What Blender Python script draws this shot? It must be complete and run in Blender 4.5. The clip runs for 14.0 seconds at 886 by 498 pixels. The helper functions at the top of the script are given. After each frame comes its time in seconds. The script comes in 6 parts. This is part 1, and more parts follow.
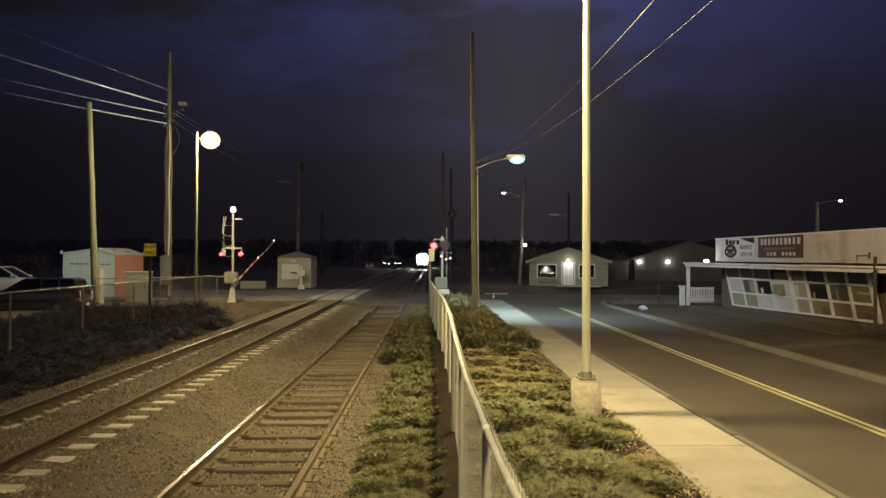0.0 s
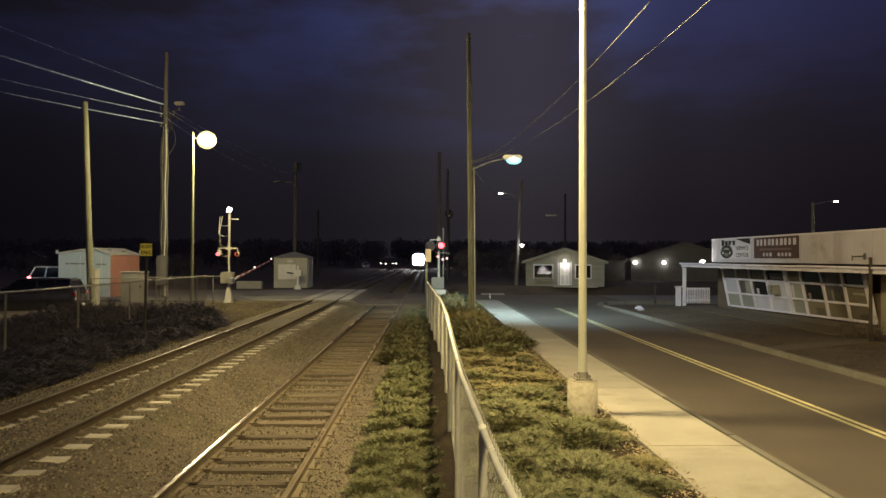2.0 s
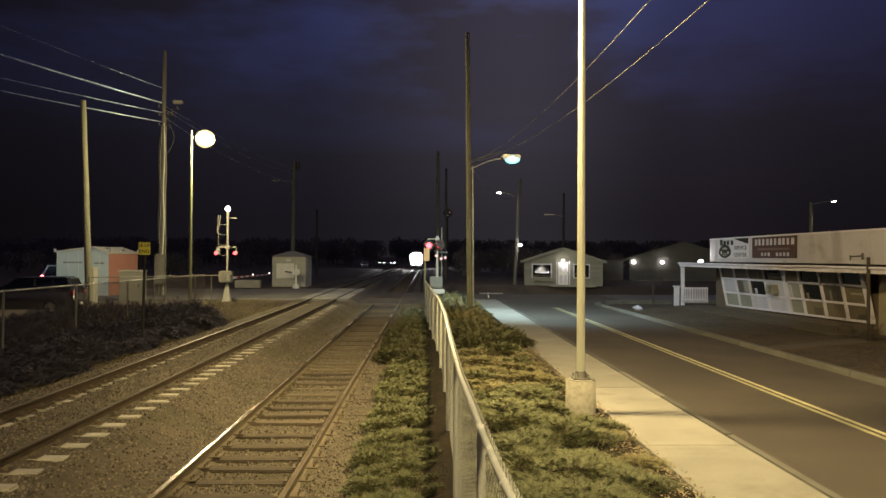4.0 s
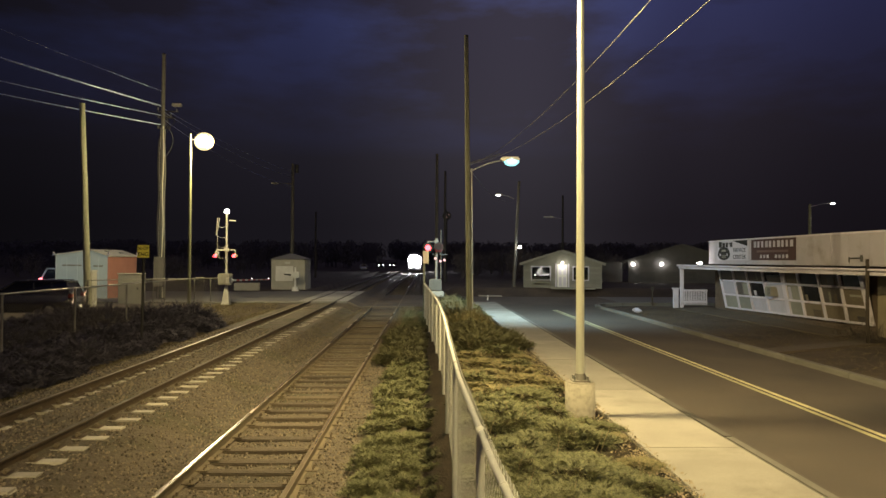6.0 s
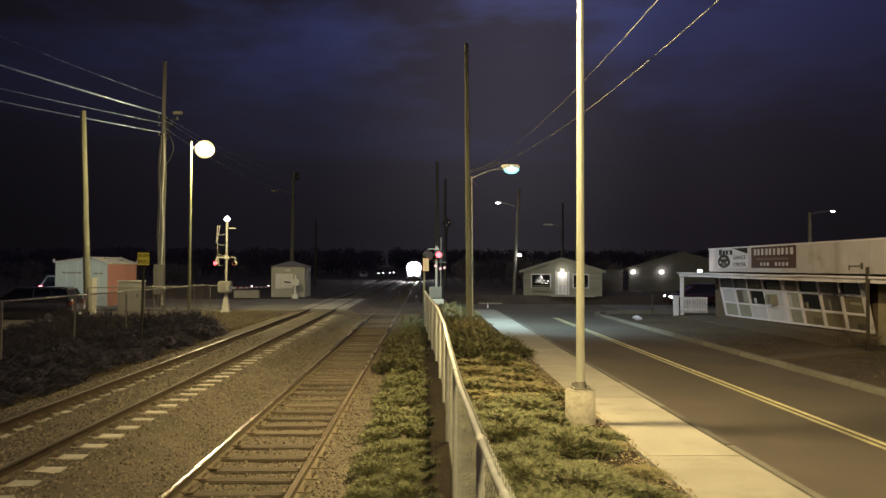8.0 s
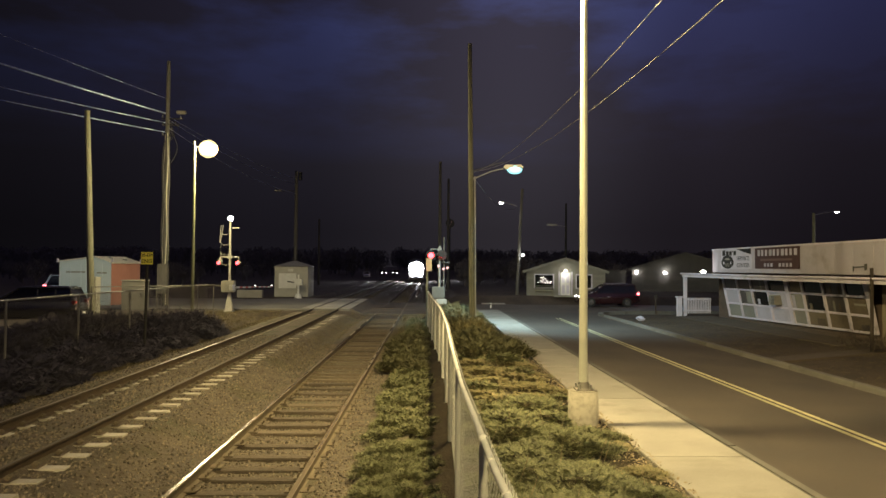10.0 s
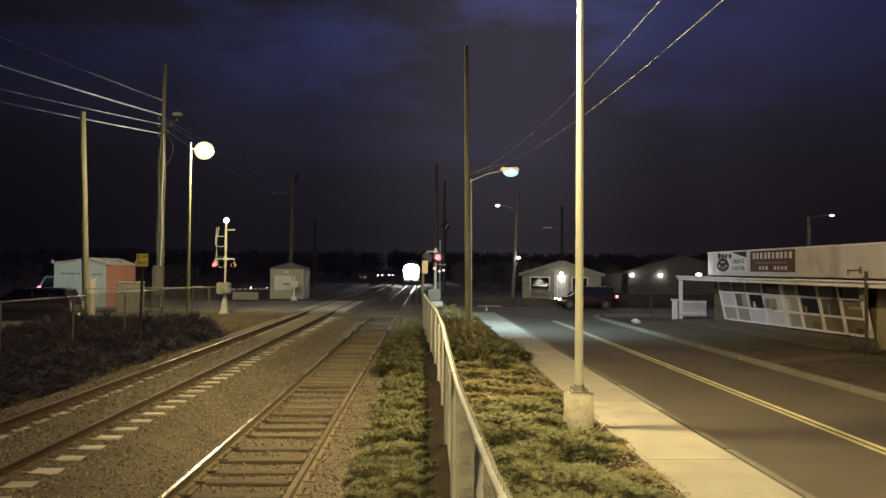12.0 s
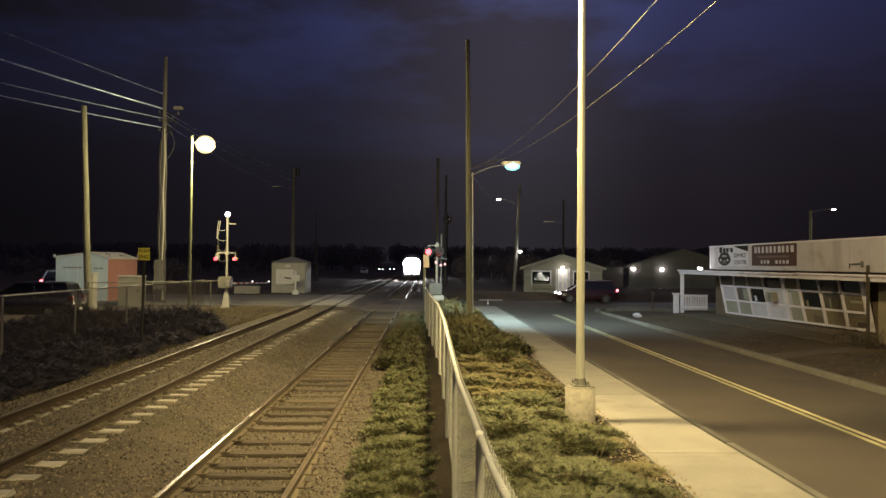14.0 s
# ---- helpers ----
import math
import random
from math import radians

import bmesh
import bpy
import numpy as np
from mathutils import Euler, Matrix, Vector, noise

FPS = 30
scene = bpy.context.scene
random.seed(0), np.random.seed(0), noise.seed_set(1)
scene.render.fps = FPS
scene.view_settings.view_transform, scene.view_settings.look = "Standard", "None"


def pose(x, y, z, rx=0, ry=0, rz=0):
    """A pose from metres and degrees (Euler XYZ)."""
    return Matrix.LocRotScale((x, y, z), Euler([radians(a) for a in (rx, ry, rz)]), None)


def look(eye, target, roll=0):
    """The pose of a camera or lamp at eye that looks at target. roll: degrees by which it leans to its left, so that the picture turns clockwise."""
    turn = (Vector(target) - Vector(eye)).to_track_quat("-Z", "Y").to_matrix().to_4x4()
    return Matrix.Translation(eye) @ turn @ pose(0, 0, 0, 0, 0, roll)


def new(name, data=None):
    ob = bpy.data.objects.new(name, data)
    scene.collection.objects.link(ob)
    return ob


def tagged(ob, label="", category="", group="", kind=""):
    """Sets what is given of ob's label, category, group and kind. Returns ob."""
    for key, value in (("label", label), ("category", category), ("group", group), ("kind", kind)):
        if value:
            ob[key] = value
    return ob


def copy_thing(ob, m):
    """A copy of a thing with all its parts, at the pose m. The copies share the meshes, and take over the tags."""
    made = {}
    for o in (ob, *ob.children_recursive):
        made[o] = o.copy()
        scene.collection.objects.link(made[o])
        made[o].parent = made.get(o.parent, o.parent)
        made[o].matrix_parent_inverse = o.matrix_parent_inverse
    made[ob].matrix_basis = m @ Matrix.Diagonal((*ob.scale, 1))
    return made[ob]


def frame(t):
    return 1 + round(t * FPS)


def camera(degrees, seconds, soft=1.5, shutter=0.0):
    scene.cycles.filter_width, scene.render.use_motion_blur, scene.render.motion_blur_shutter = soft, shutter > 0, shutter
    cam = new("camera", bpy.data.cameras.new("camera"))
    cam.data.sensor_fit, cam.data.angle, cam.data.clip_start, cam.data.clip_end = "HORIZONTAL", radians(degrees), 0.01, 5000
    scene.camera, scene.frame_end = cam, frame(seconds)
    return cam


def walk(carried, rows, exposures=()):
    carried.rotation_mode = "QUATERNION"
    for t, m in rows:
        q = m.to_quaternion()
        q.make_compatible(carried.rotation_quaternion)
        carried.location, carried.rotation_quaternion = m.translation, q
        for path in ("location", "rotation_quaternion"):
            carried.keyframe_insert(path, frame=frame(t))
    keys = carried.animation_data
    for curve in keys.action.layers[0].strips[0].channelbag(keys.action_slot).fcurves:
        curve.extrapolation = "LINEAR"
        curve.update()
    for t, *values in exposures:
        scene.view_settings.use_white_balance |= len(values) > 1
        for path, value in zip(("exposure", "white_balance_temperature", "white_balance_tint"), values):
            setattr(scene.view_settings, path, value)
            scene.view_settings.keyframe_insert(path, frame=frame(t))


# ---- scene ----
EYE = (0.0, 0.0, 2.5)
cam = camera(64.4, 14.0, soft=1.5)
walk(cam, [
    (0.0, pose(*EYE, 90.672, -0.186, -1.114)),
    (0.5, pose(*EYE, 90.733, -0.164, -1.360)),
    (1.0, pose(*EYE, 90.842, -0.269, -1.404)),
    (1.5, pose(*EYE, 90.858, -0.270, -1.395)),
    (2.0, pose(*EYE, 90.696, -0.246, -1.393)),
    (2.5, pose(*EYE, 90.673, -0.221, -1.344)),
    (3.0, pose(*EYE, 90.510, -0.240, -1.390)),
    (5.5, pose(*EYE, 90.869, -0.418, -1.635)),
    (6.0, pose(*EYE, 90.838, -0.266, -1.585)),
    (6.5, pose(*EYE, 90.797, -0.201, -1.467)),
    (7.0, pose(*EYE, 91.253, -0.117, -1.667)),
    (7.5, pose(*EYE, 91.429, -0.210, -1.596)),
    (8.0, pose(*EYE, 91.455, -0.292, -1.583)),
    (10.5, pose(*EYE, 91.463, -0.430, -1.312)),
    (11.0, pose(*EYE, 91.635, -0.440, -1.470)),
    (11.5, pose(*EYE, 91.689, -0.432, -1.555)),
    (12.0, pose(*EYE, 91.658, -0.539, -1.662)),
    (12.5, pose(*EYE, 91.710, -0.497, -1.530)),
    (13.0, pose(*EYE, 91.305, -0.541, -1.525)),
    (13.5, pose(*EYE, 91.012, -0.429, -1.445)),
    (14.0, pose(*EYE, 91.166, -0.538, -1.551)),
])

# ---- night sky and lamps ----
world = bpy.data.worlds.new("night_sky")
scene.world = world
world.use_nodes = True
wn, wl = world.node_tree.nodes, world.node_tree.links
wn.clear()
w_out = wn.new("ShaderNodeOutputWorld")
w_bg = wn.new("ShaderNodeBackground")
w_co = wn.new("ShaderNodeTexCoord")
w_map = wn.new("ShaderNodeMapping")
w_map.inputs["Scale"].default_value = (1.0, 1.0, 3.4)
w_cloud = wn.new("ShaderNodeTexNoise")
w_cloud.inputs["Scale"].default_value = 2.9
w_cloud.inputs["Detail"].default_value = 7.0
w_cloud.inputs["Roughness"].default_value = 0.55
w_ramp = wn.new("ShaderNodeValToRGB")
w_ramp.color_ramp.elements[0].position, w_ramp.color_ramp.elements[0].color = 0.40, (0.019, 0.0165, 0.027, 1)
w_ramp.color_ramp.elements[1].position, w_ramp.color_ramp.elements[1].color = 0.58, (0.0320, 0.0385, 0.1080, 1)
w_sep = wn.new("ShaderNodeSeparateXYZ")
w_low = wn.new("ShaderNodeMapRange")
w_low.inputs["From Min"].default_value, w_low.inputs["From Max"].default_value = 0.14, 0.40
w_low.inputs["To Min"].default_value, w_low.inputs["To Max"].default_value = 0.0, 1.0
w_mix = wn.new("ShaderNodeMixRGB")
w_haze = wn.new("ShaderNodeValToRGB")      # town haze above a dark horizon
w_haze.color_ramp.elements[0].position, w_haze.color_ramp.elements[0].color = 0.05, (0.0115, 0.0100, 0.0125, 1)
w_haze.color_ramp.elements[1].position, w_haze.color_ramp.elements[1].color = 0.20, (0.0188, 0.0167, 0.0226, 1)
wl.new(w_haze.outputs["Color"], w_mix.inputs["Color1"])
wl.new(w_co.outputs["Generated"], w_map.inputs["Vector"])
wl.new(w_map.outputs["Vector"], w_cloud.inputs["Vector"])
wl.new(w_cloud.outputs["Fac"], w_ramp.inputs["Fac"])
wl.new(w_co.outputs["Generated"], w_sep.inputs["Vector"])
wl.new(w_sep.outputs["Z"], w_low.inputs["Value"])
wl.new(w_sep.outputs["Z"], w_haze.inputs["Fac"])
wl.new(w_low.outputs["Result"], w_mix.inputs["Fac"])
wl.new(w_ramp.outputs["Color"], w_mix.inputs["Color2"])
w_side = wn.new("ShaderNodeValToRGB")     # sky brightened over the line for lamp flare, fading to both sides
w_shift = wn.new("ShaderNodeMapRange")
w_shift.inputs["From Min"].default_value, w_shift.inputs["From Max"].default_value = -0.55, 0.55
while len(w_side.color_ramp.elements) < 5:
    w_side.color_ramp.elements.new(0.5)
for el, (x, g) in zip(w_side.color_ramp.elements, ((0.0, (0.17, 0.17, 0.18)), (0.33, (0.40, 0.40, 0.44)), (0.62, (1.08, 1.08, 1.06)), (0.82, (0.52, 0.48, 0.51)), (1.0, (0.34, 0.31, 0.34)))):
    el.position, el.color = x, (*g, 1)
w_side.color_ramp.interpolation = "EASE"
w_dim = wn.new("ShaderNodeVectorMath")
w_dim.operation = "MULTIPLY"
wl.new(w_sep.outputs["X"], w_shift.inputs["Value"])
wl.new(w_shift.outputs["Result"], w_side.inputs["Fac"])
wl.new(w_mix.outputs["Color"], w_dim.inputs["Vector"])
wl.new(w_side.outputs["Color"], w_dim.inputs[1])
w_high = wn.new("ShaderNodeValToRGB")      # unseen overcast zenith made brighter and greyer, to fill the shadows below
w_high.color_ramp.elements[0].position, w_high.color_ramp.elements[0].color = 0.36, (1, 1, 1, 1)
w_high.color_ramp.elements[1].position, w_high.color_ramp.elements[1].color = 1.0, (3.4, 2.7, 1.5, 1)
w_lift = wn.new("ShaderNodeVectorMath")
w_lift.operation = "MULTIPLY"
wl.new(w_sep.outputs["Z"], w_high.inputs["Fac"])
wl.new(w_dim.outputs["Vector"], w_lift.inputs[0])
wl.new(w_high.outputs["Color"], w_lift.inputs[1])
wl.new(w_lift.outputs["Vector"], w_bg.inputs["Color"])
wl.new(w_bg.outputs["Background"], w_out.inputs["Surface"])
w_bg.inputs["Strength"].default_value = 2.0

WARM, COOL, WHITE = (1.0, 0.765, 0.345), (0.60, 0.90, 1.0), (1.0, 0.93, 0.80)


def lamp(name, place, watts, colour, radius=0.12, cone=0.0, aim=None, blend=0.2):
    """A lamp in one of the fixtures: a bulb, or with a cone a shaded one that shines down."""
    data = bpy.data.lights.new(name, "SPOT" if cone else "POINT")
    data.energy, data.color, data.shadow_soft_size = watts, colour, radius
    if cone:
        data.spot_size, data.spot_blend = radians(cone), blend
    ob = new(name, data)
    ob.matrix_world = look(place, aim or (place[0], place[1] + 0.001, 0))
    return ob


POST = (2.80, 12.5)          # near lamp post
lamp("post_light", (1.75, 12.5, 8.3), 7800, WARM, 0.2, 164, (6.3, 16.5, 0), 0.45)
lamp("post_light", (1.55, -6.5, 8.3), 10300, WARM, 0.2, 176, (5.8, -5.0, 0), 0.35)
lamp("yard_light", (-10.75, 35.8, 8.3), 4800, (1.0, 0.82, 0.42), 0.2)
lamp("street_light", (3.9, 32.0, 6.85), 5600, COOL, 0.15, 140, (6.0, 37.0, 0), 1.0)
lamp("far_street_light", (6.1, 58.0, 7.6), 110, WHITE, 0.15, 150)
lamp("pole_flood", (7.9, 57.3, 3.45), 25, (0.85, 0.95, 1.0), 0.1)
lamp("door_light", (11.24, 56.5, 2.0), 21, (1.0, 0.95, 0.78), 0.08)
lamp("wall_light", (21.2, 70.8, 2.15), 7, (1.0, 0.93, 0.82), 0.1)
lamp("wall_light", (23.85, 69.9, 2.15), 7, (1.0, 0.93, 0.82), 0.1)
lamp("porch_light", (16.2, 40.75, 2.75), 16, (1.0, 0.95, 0.88), 0.1)
lamp("lot_light", (-33.0, 36.0, 8.4), 2300, (0.80, 0.95, 1.0), 0.2, 56, (-21.6, 45.0, 1.5), 0.5)
lamp("lot_light", (32.5, 55.0, 6.8), 250, WHITE, 0.15, 150)


# ---- materials ----
def mat(name, low, high, rough=0.7, metal=0.0, scale=6.0, fine=70.0, bump=0.3, depth=0.01, spread=0.12, stretch=(1, 1, 1), coat=0.0, island=False):
    """A worn surface: two scales of noise between two colours, a fine bump, and a change from piece to piece."""
    m = bpy.data.materials.new(name)
    m.use_nodes = True
    n, l = m.node_tree.nodes, m.node_tree.links
    b = n["Principled BSDF"]
    b.inputs["Metallic"].default_value = metal
    b.inputs["Coat Weight"].default_value = coat
    co, mp = n.new("ShaderNodeTexCoord"), n.new("ShaderNodeMapping")
    mp.inputs["Scale"].default_value = stretch
    l.new(co.outputs["Object"], mp.inputs["Vector"])
    big, small = n.new("ShaderNodeTexNoise"), n.new("ShaderNodeTexNoise")
    big.inputs["Scale"].default_value, big.inputs["Detail"].default_value = scale, 4
    small.inputs["Scale"].default_value, small.inputs["Detail"].default_value = fine, 3
    info = n.new("ShaderNodeObjectInfo")
    add = n.new("ShaderNodeMath")
    add.operation = "MULTIPLY_ADD"
    add.inputs[1].default_value = 0.45
    mid = n.new("ShaderNodeMath")
    mid.operation = "MULTIPLY_ADD"
    mid.inputs[1].default_value = 0.55
    ran = n.new("ShaderNodeMath")
    ran.operation = "MULTIPLY_ADD"
    ran.inputs[1].default_value, ran.inputs[2].default_value = 2 * spread, -spread
    ramp = n.new("ShaderNodeValToRGB")
    ramp.color_ramp.elements[0].position, ramp.color_ramp.elements[0].color = 0.32, (*low, 1)
    ramp.color_ramp.elements[1].position, ramp.color_ramp.elements[1].color = 0.68, (*high, 1)
    for tex in (big, small):
        l.new(mp.outputs["Vector"], tex.inputs["Vector"])
    if island:
        geo = n.new("ShaderNodeNewGeometry")
        l.new(geo.outputs["Random Per Island"], ran.inputs[0])
    else:
        l.new(info.outputs["Random"], ran.inputs[0])
    l.new(small.outputs["Fac"], mid.inputs[0])
    l.new(ran.outputs[0], mid.inputs[2])
    l.new(big.outputs["Fac"], add.inputs[0])
    l.new(mid.outputs[0], add.inputs[2])
    l.new(add.outputs[0], ramp.inputs["Fac"])
    l.new(ramp.outputs["Color"], b.inputs["Base Color"])
    rr = n.new("ShaderNodeMapRange")
    rr.inputs["To Min"].default_value, rr.inputs["To Max"].default_value = max(rough - 0.12, 0.02), min(rough + 0.12, 1)
    l.new(big.outputs["Fac"], rr.inputs["Value"])
    l.new(rr.outputs["Result"], b.inputs["Roughness"])
    if bump:
        bp = n.new("ShaderNodeBump")
        bp.inputs["Strength"].default_value, bp.inputs["Distance"].default_value = bump, depth
        l.new(small.outputs["Fac"], bp.inputs["Height"])
        l.new(bp.outputs["Normal"], b.inputs["Normal"])
    return m


def glow(name, colour, strength):
    m = bpy.data.materials.new(name)
    m.use_nodes = True
    b = m.node_tree.nodes["Principled BSDF"]
    b.inputs["Base Color"].default_value = (*[c * 0.5 for c in colour], 1)
    b.inputs["Emission Color"].default_value = (*colour, 1)
    b.inputs["Emission Strength"].default_value = strength
    b.inputs["Roughness"].default_value = 0.4
    return m


def glass(name, colour, rough=0.05):
    m = bpy.data.materials.new(name)
    m.use_nodes = True
    b = m.node_tree.nodes["Principled BSDF"]
    b.inputs["Base Color"].default_value = (*colour, 1)
    b.inputs["Roughness"].default_value = rough
    b.inputs["IOR"].default_value = 1.5
    return m


def stained(m, colour, scale, low, high):
    """Lays patches of a second colour over a material's base colour."""
    n, l = m.node_tree.nodes, m.node_tree.links
    b = n["Principled BSDF"]
    was = b.inputs["Base Color"].links[0].from_socket
    co, tex, edge, mix = n.new("ShaderNodeTexCoord"), n.new("ShaderNodeTexNoise"), n.new("ShaderNodeMapRange"), n.new("ShaderNodeMixRGB")
    tex.inputs["Scale"].default_value, tex.inputs["Detail"].default_value, tex.inputs["Roughness"].default_value = scale, 6, 0.65
    edge.inputs["From Min"].default_value, edge.inputs["From Max"].default_value = low, high
    edge.inputs["To Max"].default_value = 0.8
    mix.inputs["Color2"].default_value = (*colour, 1)
    l.new(co.outputs["Object"], tex.inputs["Vector"])
    l.new(tex.outputs["Fac"], edge.inputs["Value"])
    l.new(edge.outputs["Result"], mix.inputs["Fac"])
    l.new(was, mix.inputs["Color1"])
    l.new(mix.outputs["Color"], b.inputs["Base Color"])


M_GRAVEL = mat("ballast", (0.045, 0.037, 0.027), (0.145, 0.118, 0.083), 0.92, scale=1.3, fine=24, bump=1.0, depth=0.05)
stained(M_GRAVEL, (0.060, 0.062, 0.026), 0.55, 0.50, 0.66)
M_STONE = mat("ballast_stone", (0.06, 0.05, 0.036), (0.235, 0.195, 0.14), 0.9, scale=9, fine=40, bump=0.3, spread=0.30, island=True)
M_TIE = mat("tie_wood", (0.046, 0.036, 0.025), (0.150, 0.120, 0.080), 0.88, scale=3, fine=30, bump=0.8, depth=0.012, spread=0.14, stretch=(0.35, 3, 3))
M_CTIE = mat("tie_concrete", (0.35, 0.325, 0.265), (0.54, 0.505, 0.42), 0.85, scale=6, fine=60)
M_RUST = mat("rail_rust", (0.085, 0.067, 0.043), (0.165, 0.132, 0.086), 0.8, metal=0.0, scale=5, fine=60)
M_RUSTD = mat("rail_rust_dark", (0.055, 0.039, 0.023), (0.12, 0.086, 0.052), 0.8, scale=5, fine=60)
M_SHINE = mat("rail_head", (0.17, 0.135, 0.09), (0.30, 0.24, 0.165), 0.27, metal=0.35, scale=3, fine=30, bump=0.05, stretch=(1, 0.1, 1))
M_SHINE2 = mat("rail_head_matt", (0.07, 0.055, 0.04), (0.15, 0.12, 0.085), 0.72, metal=0.0, scale=3, fine=30, bump=0.1, stretch=(1, 0.1, 1))
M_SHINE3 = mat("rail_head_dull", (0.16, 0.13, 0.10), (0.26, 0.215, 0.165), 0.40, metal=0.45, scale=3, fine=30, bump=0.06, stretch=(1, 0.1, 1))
M_ASPHALT = mat("asphalt", (0.061, 0.050, 0.041), (0.128, 0.103, 0.081), 0.85, scale=0.6, fine=120, bump=0.5, depth=0.006)
M_PALEROAD = mat("pale_asphalt", (0.105, 0.1, 0.092), (0.195, 0.187, 0.175), 0.85, scale=0.5, fine=90, bump=0.4, depth=0.006)
M_CONC = mat("concrete", (0.205, 0.195, 0.172), (0.345, 0.325, 0.283), 0.88, scale=1.2, fine=90, bump=0.25, depth=0.004)
M_PANEL = mat("crossing_panel", (0.22, 0.21, 0.19), (0.39, 0.37, 0.34), 0.85, scale=2, fine=60)
stained(M_CONC, (0.17, 0.16, 0.135), 0.9, 0.52, 0.72)
stained(M_ASPHALT, (0.045, 0.040, 0.034), 0.35, 0.50, 0.70)
M_YELLOW = mat("yellow_paint", (0.31, 0.285, 0.155), (0.66, 0.62, 0.36), 0.6, scale=4, fine=60, bump=0.1)
M_WHITEP = mat("white_paint", (0.55, 0.55, 0.52), (0.75, 0.74, 0.70), 0.6, scale=4, fine=60, bump=0.1)
M_GALV = mat("galvanised", (0.36, 0.36, 0.34), (0.52, 0.52, 0.49), 0.42, metal=0.75, scale=8, fine=90, bump=0.1)
M_FENCE = mat("fence_coating", (0.62, 0.63, 0.60), (0.80, 0.81, 0.77), 0.68, scale=8, fine=90, bump=0.1)
M_WIRE = mat("fence_wire", (0.44, 0.45, 0.43), (0.62, 0.63, 0.60), 0.5, metal=0.2, scale=8, fine=90, bump=0)
M_OLDWIRE = mat("old_wire", (0.20, 0.18, 0.15), (0.30, 0.275, 0.23), 0.6, metal=0.3, scale=8, fine=60, bump=0)
M_POSTW = mat("post_paint", (0.55, 0.53, 0.44), (0.70, 0.67, 0.56), 0.45, metal=0.1, scale=3, fine=60, bump=0.08, stretch=(1, 1, 0.3))
M_LAMPP = mat("lamp_post_paint", (0.64, 0.65, 0.54), (0.76, 0.78, 0.66), 0.36, metal=0.15, scale=3, fine=60, bump=0.06, stretch=(1, 1, 0.3), coat=0.3)
M_YARDP = mat("yard_post_paint", (0.13, 0.135, 0.08), (0.23, 0.235, 0.145), 0.5, scale=3, fine=40, bump=0.2, stretch=(1, 1, 0.3))
M_CAST = mat("cast_concrete", (0.15, 0.14, 0.115), (0.30, 0.28, 0.23), 0.9, scale=5, fine=14, bump=0.5, depth=0.008)
M_WOODP = mat("pole_wood", (0.098, 0.099, 0.068), (0.315, 0.305, 0.215), 0.85, scale=2, fine=18, bump=0.6, depth=0.015, stretch=(4, 4, 0.25))
M_POLED = mat("dark_pole_wood", (0.04, 0.038, 0.035), (0.14, 0.131, 0.116), 0.85, scale=2, fine=18, bump=0.6, depth=0.015, stretch=(4, 4, 0.25))
M_BLACK = mat("dark_metal", (0.012, 0.012, 0.012), (0.03, 0.028, 0.026), 0.6, scale=6, fine=60, bump=0.1)
M_CABLE = mat("cable", (0.07, 0.07, 0.068), (0.12, 0.12, 0.115), 0.55, scale=3, fine=20, bump=0)
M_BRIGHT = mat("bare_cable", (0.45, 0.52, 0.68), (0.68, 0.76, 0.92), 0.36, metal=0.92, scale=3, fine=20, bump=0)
M_JUNI = mat("juniper", (0.046, 0.052, 0.023), (0.205, 0.208, 0.1), 0.8, scale=1.6, fine=9, bump=0, spread=0.30, island=True)
M_BLADE = mat("dead_grass", (0.075, 0.062, 0.034), (0.19, 0.155, 0.085), 0.9, scale=4, fine=20, bump=0, spread=0.25, island=True)
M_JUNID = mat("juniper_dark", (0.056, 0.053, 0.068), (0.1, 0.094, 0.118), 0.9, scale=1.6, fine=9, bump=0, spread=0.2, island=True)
M_JUNIB = mat("juniper_dry", (0.105, 0.094, 0.044), (0.26, 0.23, 0.112), 0.85, scale=1.6, fine=9, bump=0, spread=0.22, island=True)
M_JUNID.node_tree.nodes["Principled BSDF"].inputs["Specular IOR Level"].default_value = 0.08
# Core is coloured near black for the shade between the sprays.
M_CORE_SHADE = mat("shrub_core_shade", (0.018, 0.015, 0.008), (0.04, 0.033, 0.016), 0.95, scale=6, fine=30, bump=0)
M_KERB = mat("kerb_concrete", (0.09, 0.085, 0.075), (0.185, 0.174, 0.152), 0.9, scale=1.5, fine=60, bump=0.3, spread=0.2)
M_OLDPOST = mat("old_post", (0.13, 0.125, 0.11), (0.22, 0.21, 0.185), 0.6, metal=0.2, scale=8, fine=60, bump=0)
M_RAILGALV = mat("weathered_zinc", (0.26, 0.25, 0.23), (0.40, 0.39, 0.36), 0.45, metal=0.35, scale=8, fine=60, bump=0)
M_CABIND = mat("cabinet_dull", (0.15, 0.145, 0.125), (0.25, 0.24, 0.21), 0.6, scale=2, fine=40, bump=0.08)
M_HUT = mat("hut_paint", (0.27, 0.262, 0.225), (0.40, 0.385, 0.33), 0.6, scale=2, fine=40, bump=0.08)
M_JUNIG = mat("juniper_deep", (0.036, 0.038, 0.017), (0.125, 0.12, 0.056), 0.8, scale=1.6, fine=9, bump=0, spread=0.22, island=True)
M_MULCH = mat("mulch", (0.02, 0.016, 0.011), (0.06, 0.047, 0.032), 0.95, scale=2.5, fine=30, bump=0.9, depth=0.04)
M_LITTER = mat("leaf_litter", (0.18, 0.14, 0.08), (0.45, 0.38, 0.26), 0.9, scale=20, fine=60, bump=0)
